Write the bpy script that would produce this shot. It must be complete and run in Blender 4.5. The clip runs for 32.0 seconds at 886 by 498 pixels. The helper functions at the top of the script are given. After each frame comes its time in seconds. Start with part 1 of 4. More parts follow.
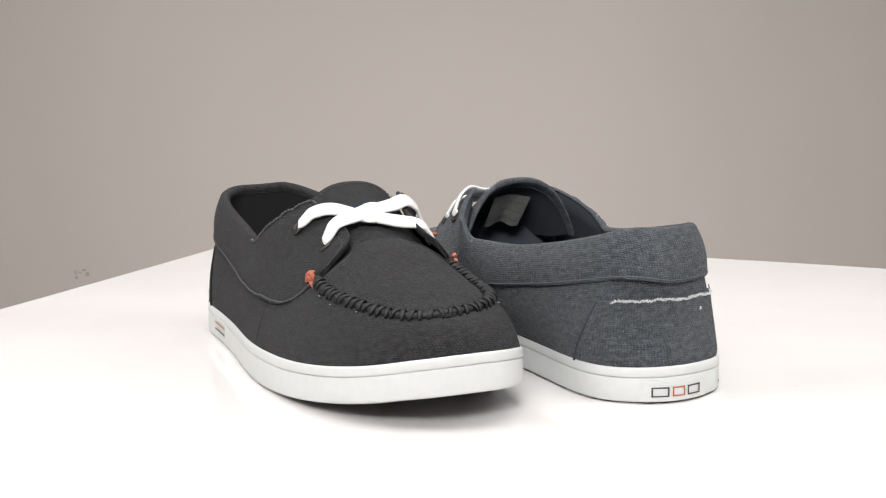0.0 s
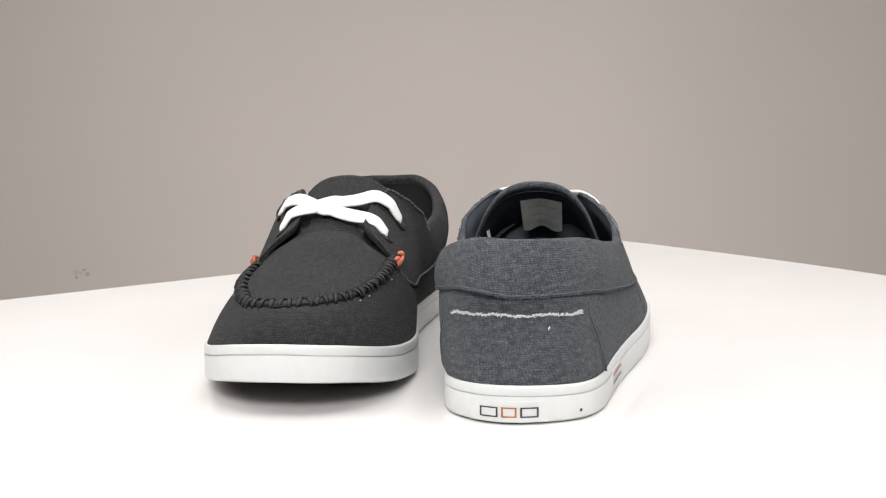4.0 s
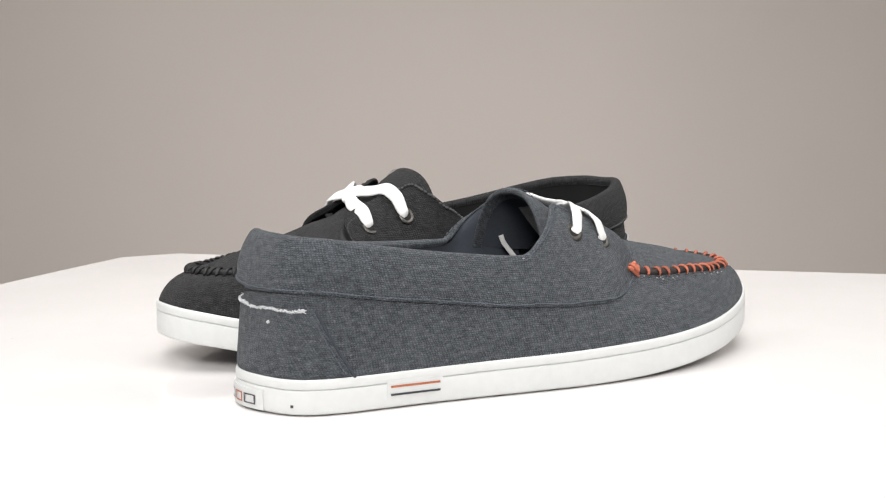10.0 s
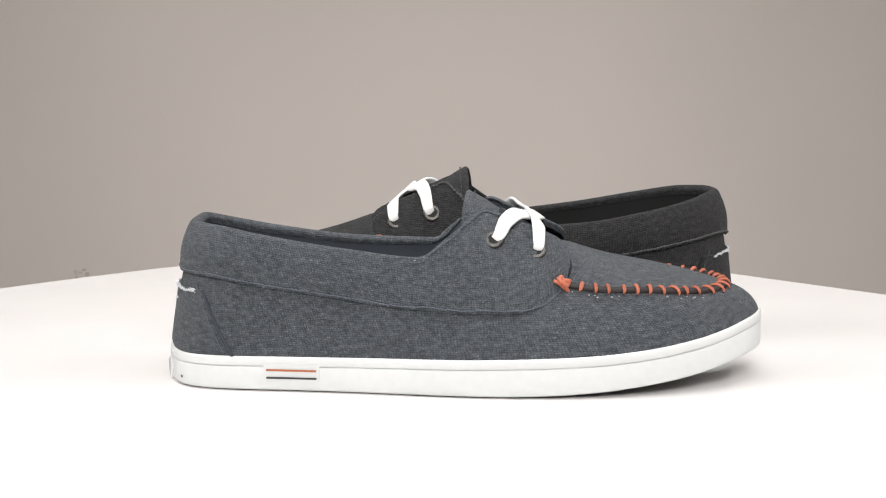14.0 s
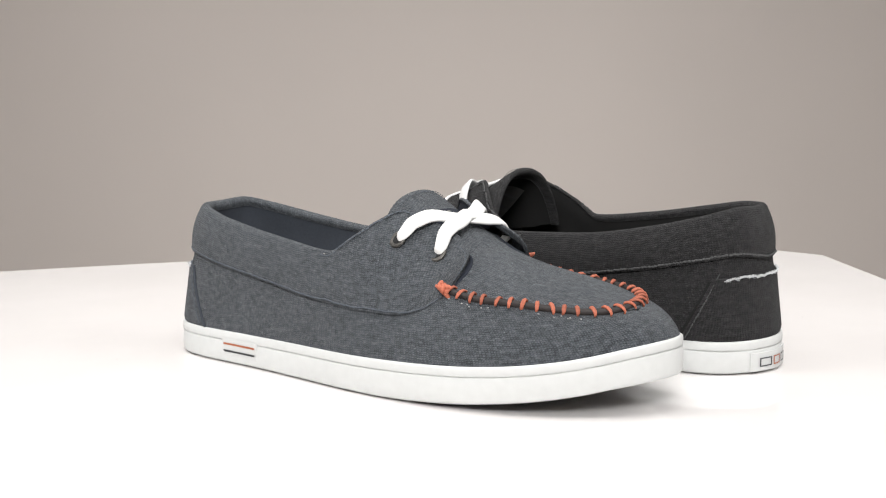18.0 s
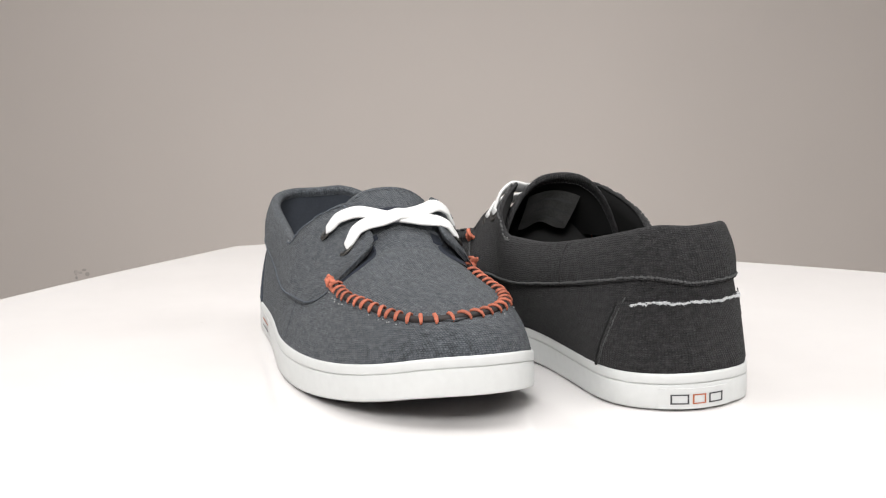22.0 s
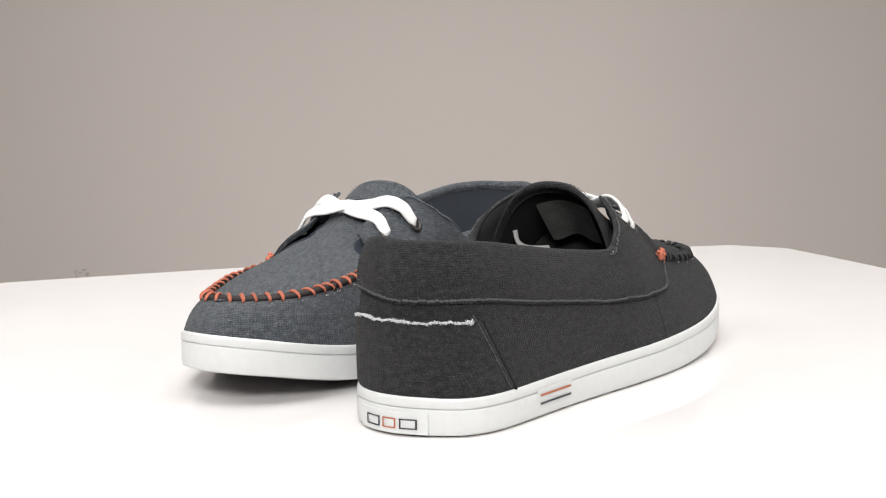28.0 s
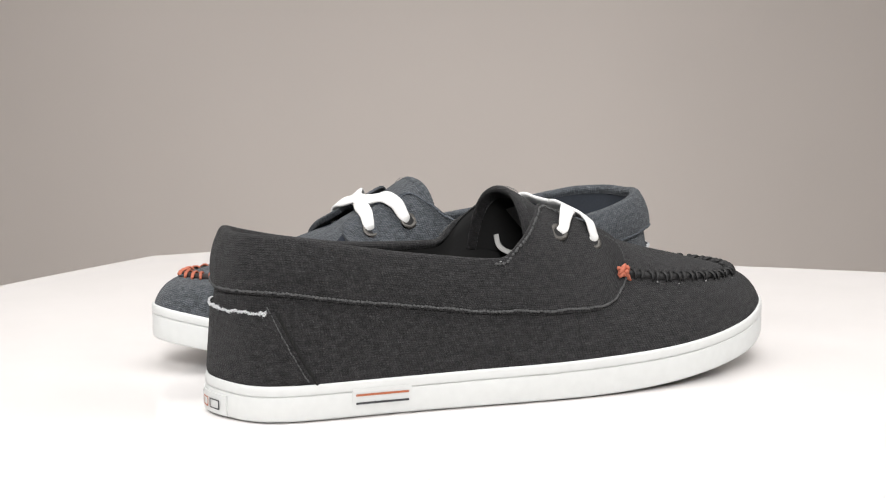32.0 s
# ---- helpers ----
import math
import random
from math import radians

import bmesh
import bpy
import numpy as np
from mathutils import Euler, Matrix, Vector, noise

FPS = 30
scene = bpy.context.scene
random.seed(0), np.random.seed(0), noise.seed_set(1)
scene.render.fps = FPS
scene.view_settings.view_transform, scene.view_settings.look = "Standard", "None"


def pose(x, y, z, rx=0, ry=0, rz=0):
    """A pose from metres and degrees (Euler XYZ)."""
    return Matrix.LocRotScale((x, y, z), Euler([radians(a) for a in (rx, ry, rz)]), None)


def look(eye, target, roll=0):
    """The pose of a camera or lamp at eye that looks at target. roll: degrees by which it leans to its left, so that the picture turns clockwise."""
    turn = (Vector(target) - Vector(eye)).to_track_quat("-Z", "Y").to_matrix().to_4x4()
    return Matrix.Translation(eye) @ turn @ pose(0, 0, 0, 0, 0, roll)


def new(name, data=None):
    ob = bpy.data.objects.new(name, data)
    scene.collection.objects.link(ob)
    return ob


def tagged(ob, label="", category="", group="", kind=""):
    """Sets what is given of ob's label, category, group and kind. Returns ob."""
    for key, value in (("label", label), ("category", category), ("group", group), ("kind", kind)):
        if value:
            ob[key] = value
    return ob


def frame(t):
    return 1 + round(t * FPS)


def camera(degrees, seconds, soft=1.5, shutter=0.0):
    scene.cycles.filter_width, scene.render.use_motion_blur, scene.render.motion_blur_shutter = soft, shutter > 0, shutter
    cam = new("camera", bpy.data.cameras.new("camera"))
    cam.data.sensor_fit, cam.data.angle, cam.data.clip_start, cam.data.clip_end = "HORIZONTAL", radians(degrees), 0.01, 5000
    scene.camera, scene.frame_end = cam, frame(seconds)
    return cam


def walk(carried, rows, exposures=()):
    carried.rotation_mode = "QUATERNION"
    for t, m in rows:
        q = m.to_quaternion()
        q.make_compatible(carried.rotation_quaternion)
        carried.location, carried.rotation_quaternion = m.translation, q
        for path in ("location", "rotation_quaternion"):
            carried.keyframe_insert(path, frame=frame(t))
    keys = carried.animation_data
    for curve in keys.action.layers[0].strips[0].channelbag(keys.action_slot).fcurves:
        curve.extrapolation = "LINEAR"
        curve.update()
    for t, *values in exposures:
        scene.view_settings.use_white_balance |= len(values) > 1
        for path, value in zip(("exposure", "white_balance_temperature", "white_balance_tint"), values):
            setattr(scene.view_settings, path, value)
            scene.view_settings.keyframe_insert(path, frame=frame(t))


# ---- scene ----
from mathutils.bvhtree import BVHTree

# ---------------------------------------------------------------- camera
cam = camera(32.87, 32.0, soft=1.2)
EYE = Matrix.Translation((0.0, -0.8, 0.171)) @ pose(0, 0, 0, 0, 0, 0.530) @ pose(0, 0, 0, 90 - 8.047) @ pose(0, 0, 0, 0, 0, -0.575)
walk(cam, [(0.0, EYE), (32.0, EYE)])

# ---------------------------------------------------------------- world and light
world = bpy.data.worlds.new("studio_world")
scene.world = world
world.use_nodes = True
world.node_tree.nodes["Background"].inputs[0].default_value = (0.5, 0.5, 0.5, 1)
world.node_tree.nodes["Background"].inputs[1].default_value = 0.02
scene.view_settings.exposure = 0.0


def softbox(name, eye, target, sx, sy, watts, colour, spread=180):
    lamp = bpy.data.lights.new(name, "AREA")
    lamp.shape, lamp.size, lamp.size_y, lamp.energy, lamp.color = "RECTANGLE", sx, sy, watts, colour
    lamp.spread = math.radians(spread)
    ob = new(name, lamp)
    ob.matrix_world = look(eye, target)
    return ob


softbox("softbox_overhead", (0.0, -0.15, 1.7), (0.0, -0.10, 0.0), 1.7, 1.3, 13.3, (1.0, 0.985, 0.975), 114)
# assumed, unseen pair, added so the gap between the shoes stays dim
for side in (-1, 1):
    softbox("assumed_side_softbox", (1.25 * side, -0.25, 1.05), (0.0, -0.05, 0.0), 0.8, 0.8, 2.7, (1.0, 0.985, 0.97), 90)
softbox("softbox_front", (-0.12, -1.9, 1.25), (-0.02, 1.75, -0.12), 0.7, 0.55, 6.9, (1.0, 0.982, 0.972), 56)

# the table's turn: degrees a second and small departures from it
RATE = 8.4651
DRIFT_T = [0, 4, 8, 12, 16, 20, 24, 28, 32]
DRIFT_A = [0, -0.14, 0.18, 0.33, 0.22, -0.07, -0.34, -0.34, 0.33]


def turn(t):
    return -RATE * t + float(np.interp(t, DRIFT_T, DRIFT_A))


# ---------------------------------------------------------------- materials
def nodes_of(name):
    m = bpy.data.materials.new(name)
    m.use_nodes = True
    nt = m.node_tree
    return m, nt, nt.nodes["Principled BSDF"]


def add(nt, kind, **values):
    n = nt.nodes.new(kind)
    for key, value in values.items():
        n.inputs[key].default_value = value
    return n


def mixer(nt, fac, a, b, mode="MIX"):
    """A colour mix; each of fac, a, b is a socket or a value."""
    n = nt.nodes.new("ShaderNodeMix")
    n.data_type, n.blend_type = "RGBA", mode
    for i, v in ((0, fac), (6, a), (7, b)):
        if isinstance(v, bpy.types.NodeSocket):
            nt.links.new(v, n.inputs[i])
        else:
            n.inputs[i].default_value = v
    return n.outputs[2]


def calc(nt, op, a, b=0.5):
    n = nt.nodes.new("ShaderNodeMath")
    n.operation = op
    for i, v in ((0, a), (1, b)):
        if isinstance(v, bpy.types.NodeSocket):
            nt.links.new(v, n.inputs[i])
        else:
            n.inputs[i].default_value = v
    return n.outputs[0]


def ramp(nt, fac, lo, hi):
    n = nt.nodes.new("ShaderNodeMapRange")
    nt.links.new(fac, n.inputs["Value"])
    n.inputs["From Min"].default_value, n.inputs["From Max"].default_value = lo, hi
    return n.outputs["Result"]


def rgba(c):
    return (*c, 1.0)


def canvas(name, dark, light, wear, pitch=0.0013, even=0.62, relief=0.0006, weave=0.52, sheen=0.09):
    """Washed cotton canvas: slanting floats in uneven rows, slubs along the weft, rubbed patches.
    even: how alike the floats are dyed; weave: how far the gaps between them darken."""
    m, nt, bsdf = nodes_of(name)
    uv = nt.nodes.new("ShaderNodeUVMap")
    wob = add(nt, "ShaderNodeTexNoise", Scale=170.0, Detail=3.0)
    nt.links.new(uv.outputs[0], wob.inputs["Vector"])
    off = nt.nodes.new("ShaderNodeVectorMath")
    off.operation = "MULTIPLY_ADD"
    nt.links.new(wob.outputs["Color"], off.inputs[0])
    off.inputs[1].default_value = (0.0032, 0.0026, 0.0)
    nt.links.new(uv.outputs[0], off.inputs[2])
    sep = nt.nodes.new("ShaderNodeSeparateXYZ")
    nt.links.new(off.outputs[0], sep.inputs[0])
    y = calc(nt, "DIVIDE", sep.outputs[1], pitch * 0.80)
    x = calc(nt, "ADD", calc(nt, "DIVIDE", sep.outputs[0], pitch * 1.05), calc(nt, "MULTIPLY", y, 0.36))
    row = calc(nt, "FLOOR", y)
    shifted = calc(nt, "ADD", x, calc(nt, "MULTIPLY", row, 0.5))
    cell = nt.nodes.new("ShaderNodeCombineXYZ")
    nt.links.new(calc(nt, "FLOOR", shifted), cell.inputs[0])
    nt.links.new(row, cell.inputs[1])
    rnd = nt.nodes.new("ShaderNodeTexWhiteNoise")
    rnd.noise_dimensions = "2D"
    nt.links.new(cell.outputs[0], rnd.inputs["Vector"])
    fx = calc(nt, "SINE", calc(nt, "MULTIPLY", calc(nt, "FRACT", shifted), math.pi))
    fy = calc(nt, "SINE", calc(nt, "MULTIPLY", calc(nt, "FRACT", y), math.pi))
    knot = calc(nt, "MULTIPLY", calc(nt, "POWER", fx, 1.1), calc(nt, "POWER", fy, 0.9))
    rub = add(nt, "ShaderNodeTexNoise", Scale=34.0, Detail=6.0, Roughness=0.70)
    nt.links.new(uv.outputs[0], rub.inputs["Vector"])
    fleck = add(nt, "ShaderNodeTexNoise", Scale=640.0, Detail=2.0, Roughness=0.6)
    nt.links.new(uv.outputs[0], fleck.inputs["Vector"])
    streak = nt.nodes.new("ShaderNodeMapping")
    streak.inputs["Scale"].default_value = (230.0, 420.0, 1.0)
    streak.inputs["Rotation"].default_value = (0.0, 0.0, 0.12)
    nt.links.new(off.outputs[0], streak.inputs[0])
    slub = add(nt, "ShaderNodeTexNoise", Scale=1.0, Detail=3.0, Roughness=0.6)
    nt.links.new(streak.outputs[0], slub.inputs["Vector"])
    patchy = calc(nt, "ADD", calc(nt, "MULTIPLY", ramp(nt, rub.outputs[0], 0.32, 0.68), 0.36), 0.62)
    tone = calc(nt, "MULTIPLY", calc(nt, "ADD", calc(nt, "MULTIPLY", calc(nt, "POWER", rnd.outputs["Value"], 1.4), 1.0 - even), even), patchy)
    tone = calc(nt, "MULTIPLY", tone, calc(nt, "ADD", calc(nt, "MULTIPLY", knot, weave), 0.72 - weave))
    tone = calc(nt, "ADD", tone, calc(nt, "MULTIPLY", ramp(nt, slub.outputs[0], 0.40, 0.68), 0.30))
    tone = calc(nt, "ADD", tone, calc(nt, "MULTIPLY", ramp(nt, fleck.outputs[0], 0.56, 0.70), 0.42))
    col = mixer(nt, tone, rgba(dark), rgba(light))
    worn = ramp(nt, rub.outputs[0], 0.50, 0.80)
    col = mixer(nt, calc(nt, "MULTIPLY", worn, 0.30), col, rgba(wear))
    nt.links.new(col, bsdf.inputs["Base Color"])
    bsdf.inputs["Roughness"].default_value = 0.95
    bsdf.inputs["Specular IOR Level"].default_value = 0.15
    bsdf.inputs["Sheen Weight"].default_value = sheen
    bsdf.inputs["Sheen Roughness"].default_value = 0.6
    height = calc(nt, "ADD", calc(nt, "MULTIPLY", knot, weave * 1.3), calc(nt, "MULTIPLY", slub.outputs[0], 1.1))
    bump = add(nt, "ShaderNodeBump", Strength=1.0, Distance=relief)
    nt.links.new(height, bump.inputs["Height"])
    nt.links.new(bump.outputs[0], bsdf.inputs["Normal"])
    return m


def plain(name, colour, rough=0.6, metal=0.0, grain=300.0, vary=0.12, bump=0.0002, spec=0.5):
    """One-coloured stuff with fine grain, faint blotches and a little relief."""
    m, nt, bsdf = nodes_of(name)
    tc = nt.nodes.new("ShaderNodeTexCoord")
    fine = add(nt, "ShaderNodeTexNoise", Scale=grain, Detail=4.0)
    broad = add(nt, "ShaderNodeTexNoise", Scale=grain / 18, Detail=3.0)
    for n in (fine, broad):
        nt.links.new(tc.outputs["Object"], n.inputs["Vector"])
    f = calc(nt, "ADD", calc(nt, "MULTIPLY", fine.outputs[0], 0.5), calc(nt, "MULTIPLY", broad.outputs[0], 0.5))
    f = ramp(nt, f, 0.35, 0.65)
    lo = rgba([c * (1 - vary) for c in colour])
    hi = rgba([min(1, c * (1 + vary * 0.6)) for c in colour])
    nt.links.new(mixer(nt, f, lo, hi), bsdf.inputs["Base Color"])
    bsdf.inputs["Roughness"].default_value, bsdf.inputs["Metallic"].default_value = rough, metal
    bsdf.inputs["Specular IOR Level"].default_value = spec
    b = add(nt, "ShaderNodeBump", Strength=0.5, Distance=bump)
    nt.links.new(fine.outputs[0], b.inputs["Height"])
    nt.links.new(b.outputs[0], bsdf.inputs["Normal"])
    return m


BLUE_CANVAS = canvas("washed_slate_canvas", (0.0120, 0.0152, 0.0200), (0.136, 0.149, 0.163), (0.056, 0.065, 0.075))
DARK_CANVAS = canvas("washed_charcoal_canvas", (0.0042, 0.0042, 0.0047), (0.0475, 0.0468, 0.0482), (0.0140, 0.0140, 0.0148), even=0.60, relief=0.0006, weave=0.46, sheen=0.05)
BLUE_LINING = plain("navy_lining_cloth", (0.046, 0.052, 0.063), 0.95, grain=900, spec=0.15)
DARK_LINING = plain("black_lining_cloth", (0.016, 0.016, 0.016), 0.95, grain=900, spec=0.15)
RUBBER = plain("white_rubber", (0.60, 0.612, 0.604), 0.45, grain=220, vary=0.04, bump=0.00008)
TREAD = plain("grey_rubber_tread", (0.22, 0.22, 0.22), 0.8, grain=400)
LACE = plain("white_cotton_lace", (0.70, 0.70, 0.69), 0.9, grain=1500, vary=0.06, bump=0.0003, spec=0.2)
# the white lace again, with the shoe's inner shade put into its colour
LACE_SHADED = plain("shaded_cotton_lace", (0.48, 0.475, 0.465), 0.9, grain=1500, vary=0.08, bump=0.0003, spec=0.2)
ORANGE = plain("orange_waxed_cord", (0.49, 0.140, 0.080), 0.75, grain=1200, vary=0.35, bump=0.0003)


def worn_by_piece(m, least):
    """Each separate piece of the material is a little more or less faded."""
    nt = m.node_tree
    bsdf = nt.nodes["Principled BSDF"]
    info = nt.nodes.new("ShaderNodeObjectInfo")
    old = bsdf.inputs["Base Color"].links[0].from_socket
    n = nt.nodes.new("ShaderNodeMapRange")
    nt.links.new(info.outputs["Random"], n.inputs["Value"])
    n.inputs["To Min"].default_value, n.inputs["To Max"].default_value = least, 1.0
    grey = nt.nodes.new("ShaderNodeCombineColor")
    for k in range(3):
        nt.links.new(n.outputs["Result"], grey.inputs[k])
    nt.links.new(mixer(nt, 1.0, old, grey.outputs[0], "MULTIPLY"), bsdf.inputs["Base Color"])


worn_by_piece(ORANGE, 0.68)
BLACK = plain("black_waxed_cord", (0.0055, 0.0055, 0.006), 0.6, grain=1200, vary=0.3, bump=0.0003)
PIPING = plain("dark_leather_piping", (0.018, 0.013, 0.012), 0.65, grain=1000, vary=0.3, bump=0.0003)
METAL = plain("aged_nickel", (0.11, 0.105, 0.098), 0.48, 1.0, grain=900, vary=0.35)
HOLE_SHADE = plain("eyelet_hole_shade", (0.01, 0.01, 0.01), 0.9, grain=900)
FRAY = plain("frayed_white_thread", (0.62, 0.63, 0.64), 0.95, grain=2000, vary=0.2, spec=0.1)
THREAD_END = plain("pale_thread_end", (0.30, 0.30, 0.30), 0.95, grain=2000, vary=0.3, spec=0.1)
BLUE_THREAD = plain("pale_blue_thread", (0.100, 0.113, 0.131), 0.9, grain=2000, vary=0.25, spec=0.1)
DARK_THREAD = plain("grey_thread", (0.080, 0.081, 0.082), 0.9, grain=2000, vary=0.25, spec=0.1)
TAG_GREY = plain("grey_woven_tag", (0.20, 0.20, 0.195), 0.95, grain=1400, vary=0.35, bump=0.0004, spec=0.1)
TAG_DARK = plain("dark_grey_woven_tag", (0.085, 0.085, 0.083), 0.95, grain=1400, vary=0.4, bump=0.0004, spec=0.1)
TAG_INK = plain("dark_tag_print", (0.15, 0.15, 0.15), 0.95, grain=1400, vary=0.2)
NAVY_TAG = plain("navy_woven_tag", (0.010, 0.014, 0.024), 0.9, grain=1400, vary=0.3)
INK = plain("dark_print", (0.035, 0.035, 0.04), 0.5, grain=900)
INK_ORANGE = plain("orange_print", (0.40, 0.115, 0.05), 0.5, grain=900)


def board_material():
    m, nt, bsdf = nodes_of("white_acrylic")
    tc = nt.nodes.new("ShaderNodeTexCoord")
    smear = add(nt, "ShaderNodeTexNoise", Scale=9.0, Detail=5.0, Roughness=0.6)
    speck = add(nt, "ShaderNodeTexVoronoi", Scale=26.0)
    for n in (smear, speck):
        nt.links.new(tc.outputs["Object"], n.inputs["Vector"])
    col = mixer(nt, ramp(nt, smear.outputs[0], 0.4, 0.7), (0.79, 0.768, 0.758, 1), (0.82, 0.80, 0.79, 1))
    dirt = calc(nt, "LESS_THAN", speck.outputs["Distance"], 0.018)
    col = mixer(nt, calc(nt, "MULTIPLY", dirt, 0.35), col, (0.45, 0.42, 0.4, 1))
    nt.links.new(col, bsdf.inputs["Base Color"])
    rough = calc(nt, "ADD", calc(nt, "MULTIPLY", smear.outputs[0], 0.07), 0.03)
    nt.links.new(rough, bsdf.inputs["Roughness"])
    return m


def wall_material(name, colour):
    m, nt, bsdf = nodes_of(name)
    tc = nt.nodes.new("ShaderNodeTexCoord")
    broad = add(nt, "ShaderNodeTexNoise", Scale=1.6, Detail=4.0)
    fine = add(nt, "ShaderNodeTexNoise", Scale=140.0, Detail=3.0)
    for n in (broad, fine):
        nt.links.new(tc.outputs["Object"], n.inputs["Vector"])
    col = mixer(nt, ramp(nt, broad.outputs[0], 0.3, 0.7), rgba([c * 0.97 for c in colour]), rgba([c * 1.03 for c in colour]))
    nt.links.new(col, bsdf.inputs["Base Color"])
    bsdf.inputs["Roughness"].default_value = 0.9
    bsdf.inputs["Specular IOR Level"].default_value = 0.2
    b = add(nt, "ShaderNodeBump", Strength=0.15, Distance=0.0006)
    nt.links.new(fine.outputs[0], b.inputs["Height"])
    nt.links.new(b.outputs[0], bsdf.inputs["Normal"])
    return m


BOARD = board_material()
WALL = wall_material("warm_grey_paint", (0.73, 0.668, 0.624))
SMUDGE = plain("grey_scuff", (0.655, 0.598, 0.558), 0.9, grain=60, vary=0.3)
FLOOR = wall_material("grey_floor_paint", (0.32, 0.31, 0.30))
CEILING = wall_material("white_ceiling_paint", (0.75, 0.74, 0.73))


# ---------------------------------------------------------------- mesh helpers
def part(name, mesh, material, parent=None, label=""):
    if isinstance(mesh, bmesh.types.BMesh):
        data = bpy.data.meshes.new(name)
        mesh.to_mesh(data)
        mesh.free()
        mesh = data
    if not mesh.materials:
        mesh.materials.append(material)
    ob = new(name, mesh)
    ob.parent = parent
    return tagged(ob, label) if label else ob


def grid(points, closed_u=False, closed_v=False, smooth=True, flip=False):
    """A mesh of quads over points[i][j], with a UV map in metres along both ways."""
    p = np.asarray(points, float)
    nu, nv = p.shape[:2]
    faces, loops = [], []
    du = np.linalg.norm(np.diff(np.concatenate([p, p[:1]]), axis=0), axis=2).mean(1)
    cu = np.concatenate([[0], np.cumsum(du)])
    own = np.linalg.norm(np.diff(np.concatenate([p, p[:, :1]], axis=1), axis=1), axis=2)
    cw = np.concatenate([np.zeros((nu, 1)), np.cumsum(own, axis=1)], axis=1)
    for i in range(nu if closed_u else nu - 1):
        for j in range(nv if closed_v else nv - 1):
            q = [(i, j), (i + 1, j), (i + 1, j + 1), (i, j + 1)]
            if flip:
                q.reverse()
            faces.append([(a % nu) * nv + b % nv for a, b in q])
            loops += [(cu[a], cw[a % nu][b]) for a, b in q]
    me = bpy.data.meshes.new("grid")
    me.from_pydata(p.reshape(-1, 3).tolist(), [], faces)
    layer = me.uv_layers.new(name="UVMap")
    layer.data.foreach_set("uv", np.array(loops, np.float32).ravel())
    if smooth:
        me.polygons.foreach_set("use_smooth", [True] * len(faces))
    me.update()
    return me


def smooth_list(xs, ys):
    """Cubic through (xs, ys) with no overshoot, as a function of x."""
    xs, ys = np.asarray(xs, float), np.asarray(ys, float)
    h, d = np.diff(xs), np.diff(ys) / np.diff(xs)
    m = np.zeros(len(xs))
    for i in range(1, len(xs) - 1):
        if d[i - 1] * d[i] > 0:
            w1, w2 = 2 * h[i] + h[i - 1], h[i] + 2 * h[i - 1]
            m[i] = (w1 + w2) / (w1 / d[i - 1] + w2 / d[i])
    m[0], m[-1] = d[0], d[-1]

    def f(x):
        x = np.clip(x, xs[0], xs[-1])
        i = np.clip(np.searchsorted(xs, x) - 1, 0, len(xs) - 2)
        t = (x - xs[i]) / h[i]
        return ((2 * t**3 - 3 * t**2 + 1) * ys[i] + (t**3 - 2 * t**2 + t) * h[i] * m[i]
                + (-2 * t**3 + 3 * t**2) * ys[i + 1] + (t**3 - t**2) * h[i] * m[i + 1])
    return f


def loop_curve(knots, values):
    """A periodic cubic of period 2 through the values at the knots (from -1 to 1)."""
    k, v = np.asarray(knots, float), np.asarray(values, float)
    n = len(k)
    h = np.append(np.diff(k), 2 + k[0] - k[-1])
    a, b = np.zeros((n, n)), np.zeros((n,) + v.shape[1:])
    for i in range(n):
        p, q = (i - 1) % n, (i + 1) % n
        a[i, p] += h[p]
        a[i, i] += 2 * (h[p] + h[i])
        a[i, q] += h[i]
        b[i] = 6 * ((v[q] - v[i]) / h[i] - (v[i] - v[p]) / h[p])
    c = np.linalg.solve(a, b)

    def f(t):
        t = (np.asarray(t, float) - k[0]) % 2 + k[0]
        i = np.searchsorted(k, t, side="right") - 1
        j = (i + 1) % n
        u, w = t - k[i], k[i] + h[i] - t
        hh = h[i]
        if v.ndim > 1:
            u, w, hh = u[..., None], w[..., None], hh[..., None]
        return (c[i] * w**3 + c[j] * u**3) / (6 * hh) + (v[i] / hh - c[i] * hh / 6) * w + (v[j] / hh - c[j] * hh / 6) * u
    return f


def free_curve(knots, values):
    """A cubic with free ends through the values at the knots."""
    x, y = np.asarray(knots, float), np.asarray(values, float)
    n, h = len(x), np.diff(x)
    a, b = np.zeros((n, n)), np.zeros(y.shape)
    a[0, 0] = a[-1, -1] = 1
    for i in range(1, n - 1):
        a[i, i - 1], a[i, i], a[i, i + 1] = h[i - 1], 2 * (h[i - 1] + h[i]), h[i]
        b[i] = 6 * ((y[i + 1] - y[i]) / h[i] - (y[i] - y[i - 1]) / h[i - 1])
    c = np.linalg.solve(a, b)

    def f(t):
        t = np.clip(np.asarray(t, float), x[0], x[-1])
        i = np.clip(np.searchsorted(x, t, side="right") - 1, 0, n - 2)
        u, v, hh = (t - x[i])[..., None], (x[i + 1] - t)[..., None], h[i][..., None]
        return (c[i] * v**3 + c[i + 1] * u**3) / (6 * hh) + (y[i] / hh - c[i] * hh / 6) * v + (y[i + 1] / hh - c[i + 1] * hh / 6) * u
    return f


